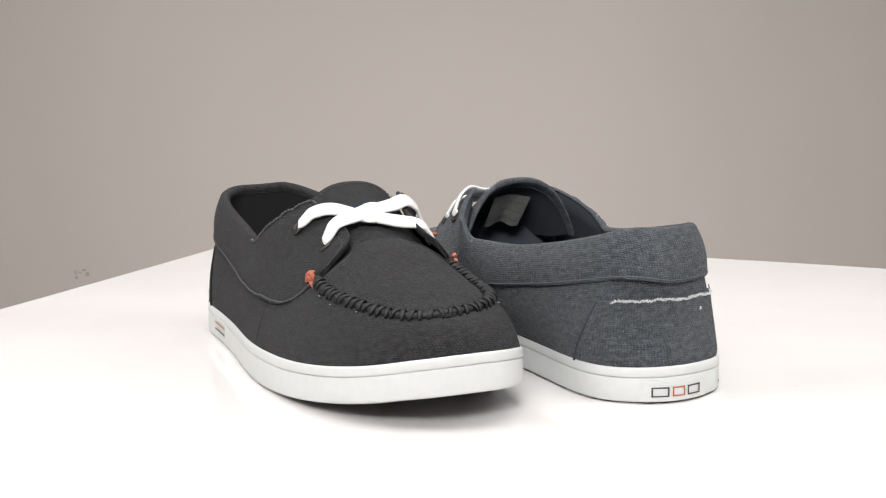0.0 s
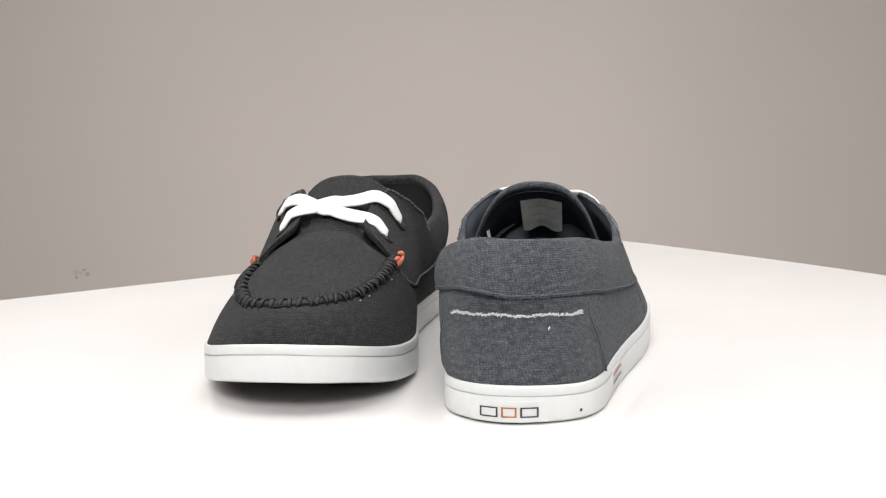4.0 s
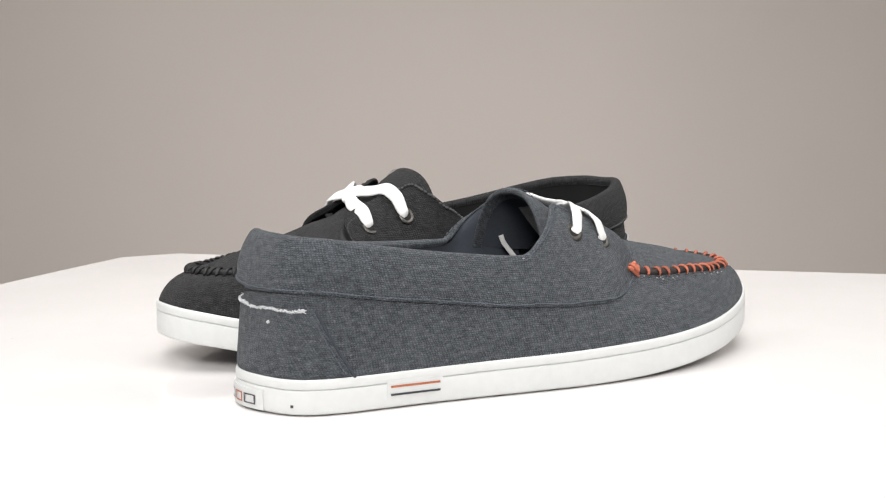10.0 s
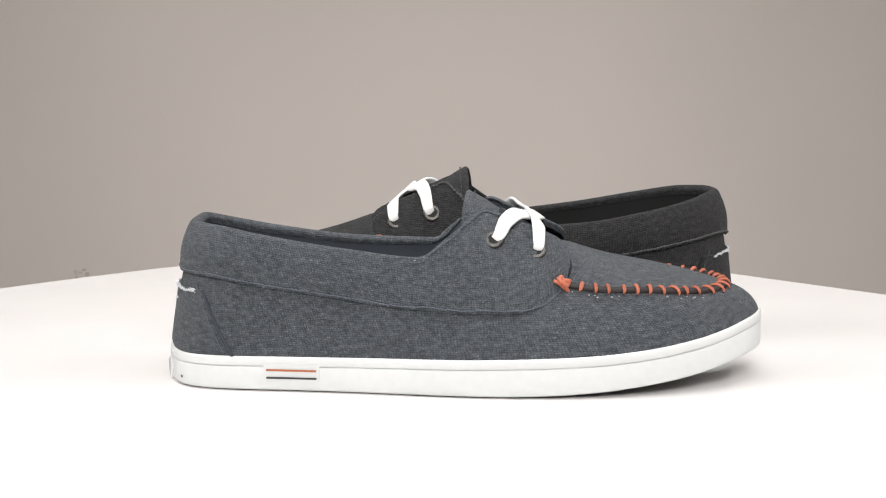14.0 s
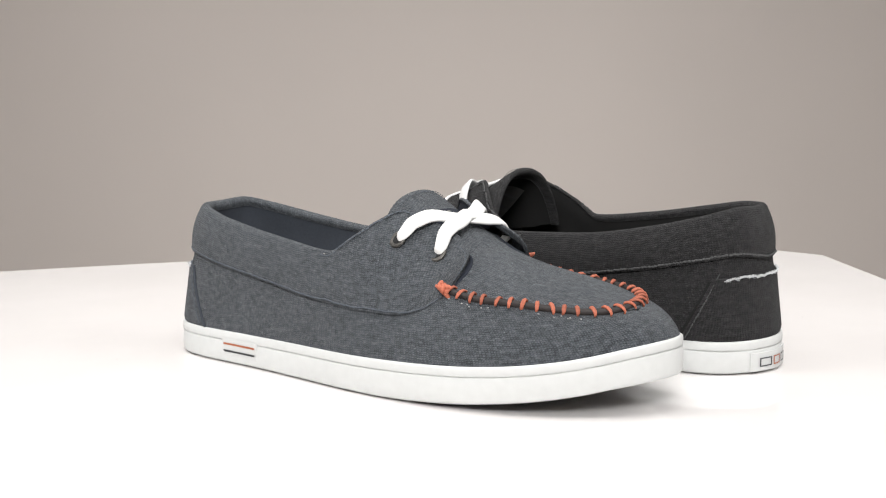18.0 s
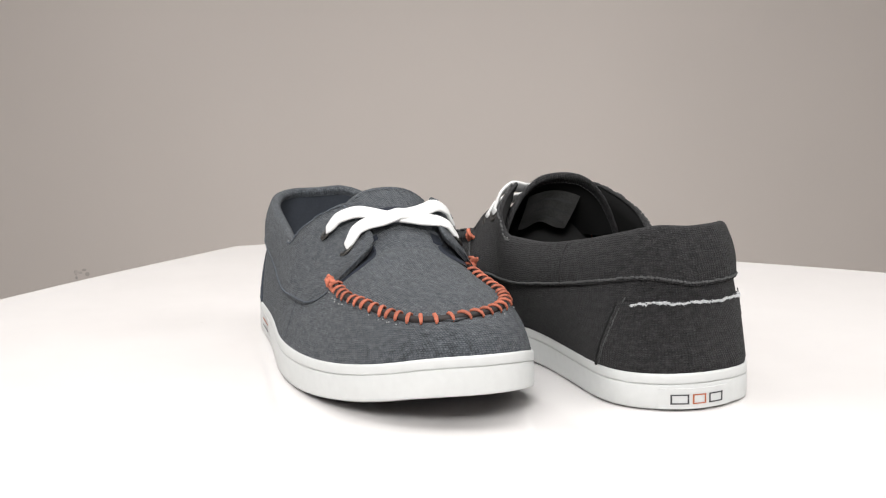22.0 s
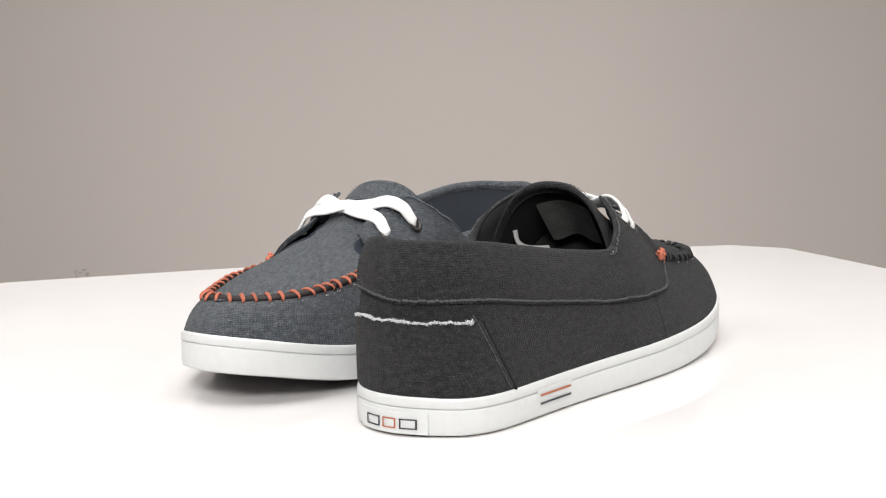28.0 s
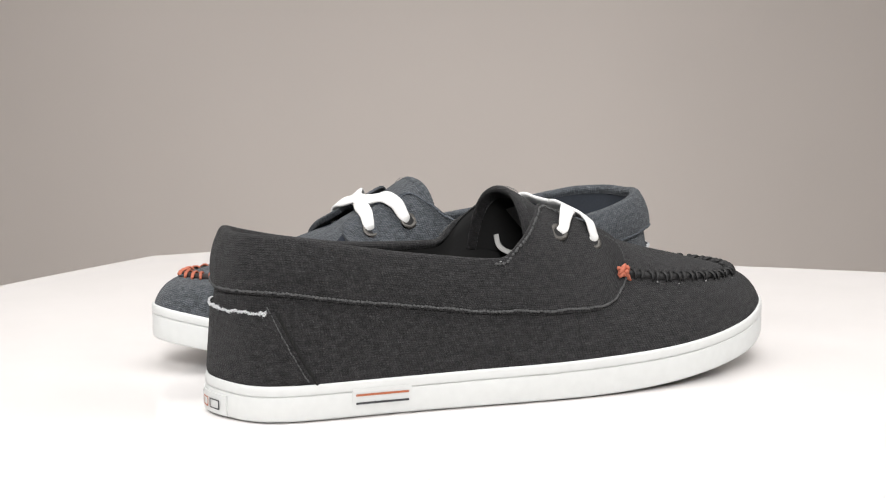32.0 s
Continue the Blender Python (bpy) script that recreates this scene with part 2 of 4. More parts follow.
def tube(path, radius, sides=8, taper=False):
    """A round cord along a path; radius is one number or one for each point."""
    p = np.asarray(path, float)
    n = len(p)
    r = np.full(n, radius) if np.isscalar(radius) else np.asarray(radius)
    t = np.gradient(p, axis=0)
    t /= np.linalg.norm(t, axis=1)[:, None]
    up = np.tile((0.0, 0.0, 1.0), (n, 1))
    side = np.cross(t, up)
    bad = np.linalg.norm(side, axis=1) < 1e-3
    side[bad] = (1, 0, 0)
    side /= np.linalg.norm(side, axis=1)[:, None]
    over = np.cross(side, t)
    a = np.linspace(0, 2 * math.pi, sides, endpoint=False)
    return p[:, None] + r[:, None, None] * (np.cos(a)[None, :, None] * side[:, None] + np.sin(a)[None, :, None] * over[:, None])


def ribbon(path, normals, width, thick):
    """A flat woven band with rounded edges along a path."""
    p, nrm = np.asarray(path, float), np.asarray(normals, float)
    t = np.gradient(p, axis=0)
    t /= np.linalg.norm(t, axis=1)[:, None]
    side = np.cross(t, nrm)
    side /= np.linalg.norm(side, axis=1)[:, None]
    over = np.cross(side, t)
    w = np.full(len(p), width) if np.isscalar(width) else np.asarray(width)
    h = np.full(len(p), thick) if np.isscalar(thick) else np.asarray(thick)
    ring = []
    for k in range(12):
        a = 2 * math.pi * k / 12
        ca, sa = math.cos(a), math.sin(a)
        ring.append((math.copysign(abs(ca) ** 0.5, ca), math.copysign(abs(sa) ** 0.7, sa)))
    ring = np.array(ring)
    return (p[:, None] + 0.5 * w[:, None, None] * ring[None, :, :1] * side[:, None]
            + 0.5 * h[:, None, None] * ring[None, :, 1:] * over[:, None])


def capped(points):
    """A closed cord or band out of rings of points, with its ends filled."""
    me = grid(points, closed_v=True)
    bm = bmesh.new()
    bm.from_mesh(me)
    bpy.data.meshes.remove(me)
    edges = [e for e in bm.edges if e.is_boundary]
    bmesh.ops.holes_fill(bm, edges=edges, sides=0)
    bmesh.ops.recalc_face_normals(bm, faces=bm.faces)
    return bm


def box(bm, centre, size, turned=None):
    m = Matrix.Translation(centre) @ (turned or Matrix()) @ Matrix.Diagonal((*size, 1))
    bmesh.ops.create_cube(bm, size=1, matrix=m)


# ---------------------------------------------------------------- the room
def slab(name, x0, x1, y0, y1, z0, z1, material, label, category):
    bm = bmesh.new()
    box(bm, ((x0 + x1) / 2, (y0 + y1) / 2, (z0 + z1) / 2), (x1 - x0, y1 - y0, z1 - z0))
    return tagged(part(name, bm, material), label, category, kind="structure")


ROOM_X, ROOM_BACK, ROOM_FRONT, FLOOR_Z, TOP_Z = 2.2, 1.75, -2.6, -0.80, 2.3
slab("wall_north", -ROOM_X, ROOM_X, ROOM_BACK, ROOM_BACK + 0.1, FLOOR_Z, TOP_Z, WALL, "plain warm grey painted backdrop wall, softly lit", "wall")
slab("wall_south", -ROOM_X, ROOM_X, ROOM_FRONT - 0.1, ROOM_FRONT, FLOOR_Z, TOP_Z, WALL, "plain warm grey painted wall", "wall")
slab("wall_west", -ROOM_X - 0.1, -ROOM_X, ROOM_FRONT, ROOM_BACK, FLOOR_Z, TOP_Z, WALL, "plain warm grey painted wall", "wall")
slab("wall_east", ROOM_X, ROOM_X + 0.1, ROOM_FRONT, ROOM_BACK, FLOOR_Z, TOP_Z, WALL, "plain warm grey painted wall", "wall")
slab("floor", -ROOM_X - 0.1, ROOM_X + 0.1, ROOM_FRONT - 0.1, ROOM_BACK + 0.1, FLOOR_Z - 0.1, FLOOR_Z, FLOOR, "plain grey painted floor", "floor")
slab("ceiling", -ROOM_X - 0.1, ROOM_X + 0.1, ROOM_FRONT - 0.1, ROOM_BACK + 0.1, TOP_Z, TOP_Z + 0.1, CEILING, "plain white painted ceiling", "ceiling")


def turntable():
    """The white square board that turns, with a round plate and a column below it."""
    base = tagged(new("turntable"), "square white glossy acrylic turntable board carrying two shoes", "turntable")
    corners = [(-0.187, 0.463), (-0.430, -0.213), (0.222, -0.443), (0.410, 0.232)]
    outline, bows, radius = [], (-0.004, 0.046, 0.022, 0.033), 0.03
    for i in range(4):
        a, b = Vector(corners[i]), Vector(corners[(i + 1) % 4])
        d = (b - a).normalized()
        out = Vector((-d.y, d.x)) * -1.0
        if out.dot(a + b) < 0:
            out.negate()
        n = 14
        for k in range(n + 1):
            f = radius / (b - a).length
            u = f + (1 - 2 * f) * k / n
            outline.append(a.lerp(b, u) + out * bows[i] * math.sin(math.pi * u))
    bm = bmesh.new()
    rings = [(0.0, -0.006), (0.0, -0.0015), (0.0015, 0.0)]
    loops = []
    for inset, z in [(0.002, -0.008)] + rings:
        loops.append([bm.verts.new((p.x * (1 - inset / 0.4), p.y * (1 - inset / 0.4), z)) for p in outline])
    for lo, hi in zip(loops, loops[1:]):
        for i in range(len(lo)):
            j = (i + 1) % len(lo)
            bm.faces.new((lo[i], lo[j], hi[j], hi[i]))
    bm.faces.new(loops[-1])
    bm.faces.new(list(reversed(loops[0])))
    bmesh.ops.recalc_face_normals(bm, faces=bm.faces)
    part("board", bm, BOARD, base)
    bm = bmesh.new()
    bmesh.ops.create_cone(bm, cap_ends=True, segments=48, radius1=0.16, radius2=0.16, depth=0.03, matrix=pose(0, 0, -0.023))
    part("plate", bm, TREAD, base)
    bm = bmesh.new()
    bmesh.ops.create_cone(bm, cap_ends=True, segments=32, radius1=0.14, radius2=0.05, depth=0.762, matrix=pose(0, 0, -0.419))
    part("column", bm, TREAD, base)
    return base


# ---------------------------------------------------------------- the shoe: x to the toe, y to its left, z up
#                 sole outline from the toe round the right side, the heel and the left side
OUT_T = [-0.97, -0.93, -0.87, -0.80, -0.72, -0.63, -0.52, -0.36, -0.22, -0.13, -0.08, -0.04, 0, 0.04, 0.08, 0.13, 0.22, 0.36, 0.47, 0.56, 0.66, 0.74, 0.81, 0.88, 0.94, 0.975]
OUT_X = [0.2960, 0.287, 0.2695, 0.244, 0.215, 0.185, 0.150, 0.100, 0.052, 0.020, 0.006, -0.0008, -0.0037, -0.0005, 0.007, 0.020, 0.052, 0.100, 0.130, 0.160, 0.195, 0.220, 0.2445, 0.268, 0.287, 0.2960]
OUT_Y = [-0.016, -0.030, -0.0436, -0.0538, -0.0593, -0.0606, -0.0578, -0.0496, -0.0436, -0.0384, -0.0288, -0.0145, -0.0005, 0.0128, 0.0237, 0.0318, 0.0332, 0.0305, 0.033, 0.039, 0.0452, 0.0465, 0.0443, 0.0375, 0.025, 0.012]
outline_at = loop_curve(OUT_T, np.stack([OUT_X, OUT_Y], 1))
sole_top = smooth_list([0, 0.1, 0.29, 0.40, 0.51, 0.61, 0.71, 0.78, 0.85, 0.90, 0.95, 0.985, 1], [0.0178, 0.0172, 0.0175, 0.0180, 0.0184, 0.0192, 0.0204, 0.0223, 0.0257, 0.0289, 0.0322, 0.0337, 0.0339])
sole_low = smooth_list([0, 0.55, 0.62, 0.713, 0.767, 0.818, 0.88, 0.93, 0.985, 1], [0, 0, 0.0004, 0.0019, 0.0037, 0.0060, 0.0097, 0.0129, 0.0152, 0.0154])

#                 upper edge: collar line and facing edge on both sides, then the moccasin seam round the toe
TOP_T = [0, 0.05, 0.13, 0.22, 0.36, 0.44, 0.48, 0.51, 0.545, 0.59, 0.635, 0.66, 0.68, 0.70]
TOP_R = [(0.0078, 0, 0.0800), (0.0100, -0.0127, 0.0801), (0.0248, -0.0272, 0.0792), (0.050, -0.0358, 0.0750), (0.092, -0.0396, 0.0685), (0.1265, -0.0425, 0.0650),
         (0.140, -0.0390, 0.0735), (0.150, -0.0310, 0.0815), (0.158, -0.0215, 0.0865), (0.175, -0.0172, 0.0794), (0.194, -0.0158, 0.0708), (0.1995, -0.0215, 0.0682), (0.1995, -0.0300, 0.0615), (0.1958, -0.0385, 0.0539)]
TOP_L = [(0.0078, 0, 0.0800), (0.0096, 0.0130, 0.0807), (0.0230, 0.0270, 0.0770), (0.050, 0.0352, 0.0710), (0.092, 0.0395, 0.0653), (0.130, 0.0390, 0.0640),
         (0.144, 0.0380, 0.0740), (0.153, 0.0305, 0.0830), (0.161, 0.0215, 0.0880), (0.178, 0.0172, 0.0798), (0.196, 0.0158, 0.0718), (0.2005, 0.0205, 0.0684), (0.199, 0.0270, 0.0630), (0.1938, 0.0336, 0.0561)]
TOE = [(0.1958, -0.0385, 0.0539), (0.2195, -0.0391, 0.0500), (0.2430, -0.0345, 0.0475), (0.2618, -0.0275, 0.0460), (0.2742, -0.0195, 0.0462), (0.2785, -0.0070, 0.0470),
       (0.2755, 0.0077, 0.0475), (0.2649, 0.0216, 0.0482), (0.2444, 0.0298, 0.0498), (0.2191, 0.0326, 0.0521), (0.1938, 0.0336, 0.0561)]
TOE_W = [-0.30, -0.22, -0.15, -0.08, -0.034, 0, 0.034, 0.08, 0.15, 0.22, 0.30]
top_right = [smooth_list(TOP_T, [p[k] for p in TOP_R]) for k in range(3)]
top_left = [smooth_list(TOP_T, [p[k] for p in TOP_L]) for k in range(3)]
lean_a = smooth_list([0, 0.4, 0.47, 0.53, 0.60, 0.66, 0.72, 0.86, 1], [0.40, 0.30, 0.28, 0.33, 0.42, 0.42, 0.40, 0.28, 0.20])
lean_b = smooth_list([0, 0.4, 0.47, 0.53, 0.60, 0.66, 0.72, 0.86, 1], [0.50, 0.55, 0.68, 0.72, 0.76, 0.70, 0.64, 0.75, 0.85])
swell = smooth_list([-1, -0.3, -0.1, 0, 0.08, 0.13, 0.22, 0.36, 0.44, 0.53, 0.60, 0.66, 0.72, 1], [0, 0, 0.001, 0.001, 0.003, 0.0055, 0.011, 0.0145, 0.014, 0.012, 0.012, 0.006, 0, 0])
seam_at = smooth_list([0, 0.09, 0.13, 0.18, 0.22, 0.29, 0.36, 0.44, 0.48, 0.52, 0.56, 0.60, 0.63, 0.65, 0.67, 0.685, 0.70],
                      [0.61, 0.62, 0.615, 0.60, 0.585, 0.56, 0.525, 0.455, 0.335, 0.255, 0.235, 0.255, 0.335, 0.46, 0.66, 0.85, 0.99])
KNOT = 0.70
left_rise = smooth_list([0, 0.10, 0.30, 0.42, 0.50, 1], [0, 0.042, 0.042, 0.02, 0, 0])


def seam_v(t):
    """Height of the collar's lower seam on the upper's profile; a little higher on the left side."""
    t = np.asarray(t, float)
    return seam_at(np.minimum(np.abs(t), KNOT)) + np.where(t > 0, left_rise(np.abs(t)), 0.0)


toe_edge = free_curve(TOE_W, TOE)


SLIM = [0.0]
slim_at = smooth_list([0, 0.45, 0.60, 0.72, 0.80, 0.88, 0.94, 1.0], [0, 0, 0.0006, 0.0016, 0.0026, 0.0038, 0.0034, 0.0002])


def inset_outline(t, d):
    """The sole outline moved inwards by d; one shoe of the two is a little slimmer over the toes."""
    p = outline_at(t)
    w = (np.asarray(t, float) + 1) % 2 - 1
    d = d + SLIM[0] * slim_at(np.abs(w)) * np.where(w < 0, 1.0, 0.35)
    d = d[..., None] if np.ndim(d) else d
    g = outline_at(np.asarray(t) + 0.002) - outline_at(np.asarray(t) - 0.002)
    n = np.stack([-g[..., 1], g[..., 0]], -1)
    n /= np.linalg.norm(n, axis=-1)[..., None]
    return p + n * d * INWARD


_g = outline_at(np.array([-0.5]))[0] + np.array([0.0, 0.0])
_d = outline_at(np.array([-0.498]))[0] - outline_at(np.array([-0.502]))[0]
INWARD = 1.0 if -_d[1] * (0.15 - _g[0]) + _d[0] * (0 - _g[1]) > 0 else -1.0


KNOT_SHIFT = [np.zeros(3), np.zeros(3)]
near_knot = smooth_list([0, 0.60, 0.66, KNOT, 0.74, 0.84, 1.0], [0, 0, 0.6, 1, 0.9, 0, 0])


def top_edge(t):
    t = np.asarray(t, float)
    a = np.abs(t)
    r = np.stack([f(a) for f in top_right], -1)
    l = np.stack([f(a) for f in top_left], -1)
    front = toe_edge(np.where(t < 0, a - 1, 1 - a))
    edge = np.where((a > KNOT)[..., None], front, np.where((t < 0)[..., None], r, l))
    # the slimmer shoe's heel leans a little further in at the top
    edge[..., 0] += SLIM[0] * 0.0026 * np.exp(-((a / 0.10) ** 2))
    return edge + near_knot(a)[..., None] * np.where((t < 0)[..., None], KNOT_SHIFT[0], KNOT_SHIFT[1])


def skin_poles(t):
    """Foot, middle pole and upper edge of the upper's profile at t."""
    a = np.abs(t)
    base = np.concatenate([inset_outline(t, 0.0011), (sole_top(a) - 0.0015)[..., None]], -1)
    top = top_edge(t)
    la, lb = lean_a(a)[..., None], lean_b(a)[..., None]
    ctrl = np.concatenate([base[..., :2] + (top - base)[..., :2] * la, base[..., 2:] + (top - base)[..., 2:] * lb], -1)
    push = inset_outline(t, -1.0) - inset_outline(t, 0.0)
    ctrl[..., :2] += push * swell(t)[..., None]
    return base, ctrl, top


def bent(base, ctrl, top, v):
    w = v[..., None]
    return base * (1 - w) ** 2 + 2 * ctrl * w * (1 - w) + top * w * w


def skin(t, v):
    """The upper's outer skin: t round the shoe, v from the sole (0) to the upper edge (1)."""
    t, v = np.broadcast_arrays(np.asarray(t, float), np.asarray(v, float))
    return bent(*skin_poles(t), v)


def under_skin(t, v):
    """The quarters below the collar, smooth past the facings into the vamp; v up to the collar's seam."""
    t, v = np.broadcast_arrays(np.asarray(t, float), np.asarray(v, float))
    a = np.abs(t)
    base, ctrl, top = skin_poles(t)
    end = np.where(a < KNOT, np.minimum(seam_v(t) + 0.06, 1.0), 1.0)
    tip = bent(base, ctrl, top, end)
    # from the facing's front to the knot the hidden edge runs straight
    for sgn in (-1.0, 1.0):
        row = np.array([sgn * 0.60])
        b0, c0, t0 = skin_poles(row)
        first = bent(b0, c0, t0, seam_at(np.abs(row)) + 0.06)[0]
        last = top_edge(np.array(sgn * KNOT))
        w = ((a - 0.60) / (KNOT - 0.60))[..., None]
        tip = np.where(((t * sgn > 0.60) & (a < KNOT))[..., None], first * (1 - w) + last * w, tip)
    mid = base + (ctrl - base) * np.where((a > 0.6) & (a < KNOT), 0.5, end)[..., None]
    soft = base + (tip - base) * np.array([0.40, 0.40, 0.64])
    soft[..., :2] += (inset_outline(t, -1.0) - inset_outline(t, 0.0)) * (swell(t) * np.minimum(end, 0.5))[..., None]
    k = np.clip((a - 0.47) / 0.2, 0, 1) * np.clip((0.90 - a) / 0.15, 0, 1)
    k = (k * k * (3 - 2 * k))[..., None]
    return bent(base, mid * (1 - k) + soft * k, tip, v)


def skin_normal(t, v):
    e = 0.004
    t, v = np.broadcast_arrays(np.asarray(t, float), np.asarray(v, float))
    du = skin(t + e, v) - skin(t - e, v)
    dv = skin(t, np.minimum(v + e, 1)) - skin(t, np.maximum(v - e, 0))
    n = np.cross(dv, du)
    n /= np.linalg.norm(n, axis=-1)[..., None] + 1e-12
    mid = np.array([0.13, -0.005, 0.02])
    s = np.sign(((skin(t, v) - mid) * n).sum(-1))
    return n * s[..., None]


def on_skin(t, v, proud):
    return skin(t, v) + skin_normal(t, v) * proud


crown = smooth_list([0.70, 0.78, 0.85, 0.92, 1.0], [0.0139, 0.0106, 0.0074, 0.0040, 0.0])
instep = smooth_list([0.140, 0.149, 0.157, 0.165, 0.186, 0.200, 0.225], [0.0985, 0.0966, 0.0926, 0.0874, 0.0766, 0.0690, 0.0602])


def instep_z(x, y):
    return instep(x) - 11.0 * y * y


def dashes(points, normals, gap, length, r, jitter=0.0):
    """A row of small sewn stitches along a line, in one mesh."""
    pts = np.asarray(points)
    seg = np.linalg.norm(np.diff(pts, axis=0), axis=1)
    s = np.concatenate([[0], np.cumsum(seg)])
    bm = bmesh.new()
    at = gap / 2
    rng = random.Random(7)
    while at < s[-1]:
        q = [np.array([np.interp(at + o, s, pts[:, k]) for k in range(3)]) for o in (-length / 2, length / 2)]
        nn = np.array([np.interp(at, s, np.asarray(normals)[:, k]) for k in range(3)])
        c, d = (q[0] + q[1]) / 2, q[1] - q[0]
        d /= np.linalg.norm(d) + 1e-12
        sd = np.cross(d, nn)
        m = Matrix((( *d, ), (*sd, ), (*nn, ))).transposed().to_4x4()
        m.translation = Vector(c) + Vector((rng.uniform(-1, 1), rng.uniform(-1, 1), rng.uniform(-1, 1))) * jitter
        bmesh.ops.create_icosphere(bm, subdivisions=1, radius=1, matrix=m @ Matrix.Diagonal((length / 2, r, r * 0.8, 1)))
        at += gap
    for f in bm.faces:
        f.smooth = True
    return bm


def stitch_mesh():
    """One cord stitch bent over the seam's ridge: y across the seam, z out of it."""
    path = [(0.0010 * k, 0.0034 * math.sin(a), 0.0025 * math.cos(a) - 0.0006) for k, a in ((-1, -1.75), (-0.8, -1.2), (-0.4, -0.6), (0, 0), (0.4, 0.6), (0.8, 1.2), (1, 1.75))]
    bm = capped(tube(path, [0.0004, 0.00062, 0.00074, 0.00078, 0.00074, 0.00062, 0.0004], 8))
    for f in bm.faces:
        f.smooth = True
    me = bpy.data.meshes.new("stitch")
    bm.to_mesh(me)
    bm.free()
    return me


def frame_at(p, tangent, normal):
    t = Vector(tangent).normalized()
    n = Vector(normal)
    n = (n - t * n.dot(t)).normalized()
    s = n.cross(t)
    m = Matrix((t, s, n)).transposed().to_4x4()
    m.translation = Vector(p)
    return m


def loftier(shoe, k):
    """Raise the upper a little above the sole's top: this shoe was lasted higher."""
    low = 0.019
    for ob in shoe.children_recursive:
        if ob.type != "MESH" or ob.name.startswith(("sole", "tread", "insole", "heel_label", "print.", "print", "side_tag", "orange_stripe", "dark_stripe")) and not ob.name.startswith("print_line"):
            continue
        if ob.name.startswith("stitch") and not ob.name.startswith("stitching"):
            ob.location.z += (ob.location.z - low) * (k - 1)
            continue
        for v in ob.data.vertices:
            if v.co.z > low:
                v.co.z += (v.co.z - low) * (k - 1)


def boat_shoe(label, cloth, lining, thread, cord, knot_cord, slate):
    SLIM[0] = 1.0 if slate else 0.0
    KNOT_SHIFT[0] = np.array([0.0012, -0.0004, -0.0024]) if slate else np.array([0.0026, 0.0010, -0.0012])
    KNOT_SHIFT[1] = np.array([0.0, -0.0030, 0.0]) if slate else np.array([0.0050, 0.0, 0.0])
    shoe = tagged(new("boat_shoe"), label, "shoe", "pair of boat shoes on the turntable")
    rng = random.Random(3 if slate else 5)

    # sole: side wall with a shallow line, tread below, top deck inside
    t = np.linspace(-1, 1, 181)[:-1]
    a = np.abs(t)
    zt, zb = sole_top(a), sole_low(a)
    rows = []
    for d, z in ((0.0080, zb + 0.0007), (0.0014, zb + 0.0007), (0.0005, zb + 0.0011), (0.0001, zb + 0.0024), (0.0, zb + 0.006), (0.0001, zt - 0.0056), (0.0002, zt - 0.0052),
                 (0.0009, zt - 0.0050), (0.0009, zt - 0.0048), (0.0002, zt - 0.0046), (0.0, zt - 0.0042), (0.0001, zt - 0.0012), (0.0004, zt - 0.0003), (0.0010, zt), (0.0030, zt - 0.0002), (0.0035, zt - 0.003)):
        rows.append(np.concatenate([inset_outline(t, d), z[:, None]], 1))
    sole = part("sole", grid(np.stack(rows, 1), closed_u=True), RUBBER, shoe, "white rubber cupsole with a fine line round it")
    rows = [np.concatenate([inset_outline(t, d), z[:, None]], 1) for d, z in ((0.0032, zb + 0.0016), (0.0033, zb + 0.0004), (0.0040, zb), (0.014, zb))]
    mid = np.stack([np.interp(a, [0, 1], [0.04, 0.27]), np.zeros_like(a), zb], 1)
    rows.append(mid)
    part("tread", grid(np.stack(rows, 1), closed_u=True), TREAD, sole, "grey rubber tread")
    rows = [np.concatenate([inset_outline(t, d), (zt - 0.0045)[:, None]], 1) for d in (0.0035, 0.012)]
    mid[:, 2] = zt - 0.0045
    rows.append(mid)
    part("insole", grid(np.stack(rows, 1), closed_u=True), lining, shoe, "dark cloth insole")

    # lower quarters and vamp side
    t = np.linspace(-1, 1, 241)[:-1]
    v = np.linspace(0, 1, 26)
    pts = under_skin(t[:, None], v[None])
    part("quarter", grid(pts, closed_u=True), cloth, shoe)

    # collar and facings: laid over the quarters, turned over at the upper edge, down inside
    t = np.linspace(-KNOT, KNOT, 261)
    a = np.abs(t)
    thick = smooth_list([0, 0.36, 0.44, 0.48, 0.70], [0.0060, 0.0055, 0.0042, 0.0022, 0.0014])(a)
    v0 = seam_v(t)
    rise = smooth_list([0, 0.56, 0.61, 0.66, 0.69, 0.70], [0, 0, 0.0014, 0.0020, 0.0012, 0.0002])(a)
    puff = smooth_list([0, 0.30, 0.43, 0.70], [0.0018, 0.0014, 0.0, 0.0])(a)
    flare = smooth_list([-1, -0.04, 0.0, 0.035, 0.07, 0.12, 1], [0, 0, 0.0008, 0.0036, 0.0020, 0, 0])(t) * (1.0 if slate else 0.2)
    out_ = skin_normal(t, v0) * flare[:, None]
    cols = [on_skin(t, v0 + 0.012, 0.0001), on_skin(t, v0, 0.0009) + out_ * 0.85, on_skin(t, v0 + 0.002, 0.0015) + out_]
    for k in np.linspace(0.02, 0.97, 18):
        cols.append(on_skin(t, v0 + (1 - v0) * k, 0.0015) + skin_normal(t, v0 + (1 - v0) * k) * (puff * math.sin(math.pi * k) + rise * k + flare * (1 - k) ** 0.8)[:, None])
    nrm = skin_normal(t, 0.97)
    edge = on_skin(t, 0.985, 0.0015) + nrm * rise[:, None]
    upw = skin(t, 1.0) - skin(t, 0.95)
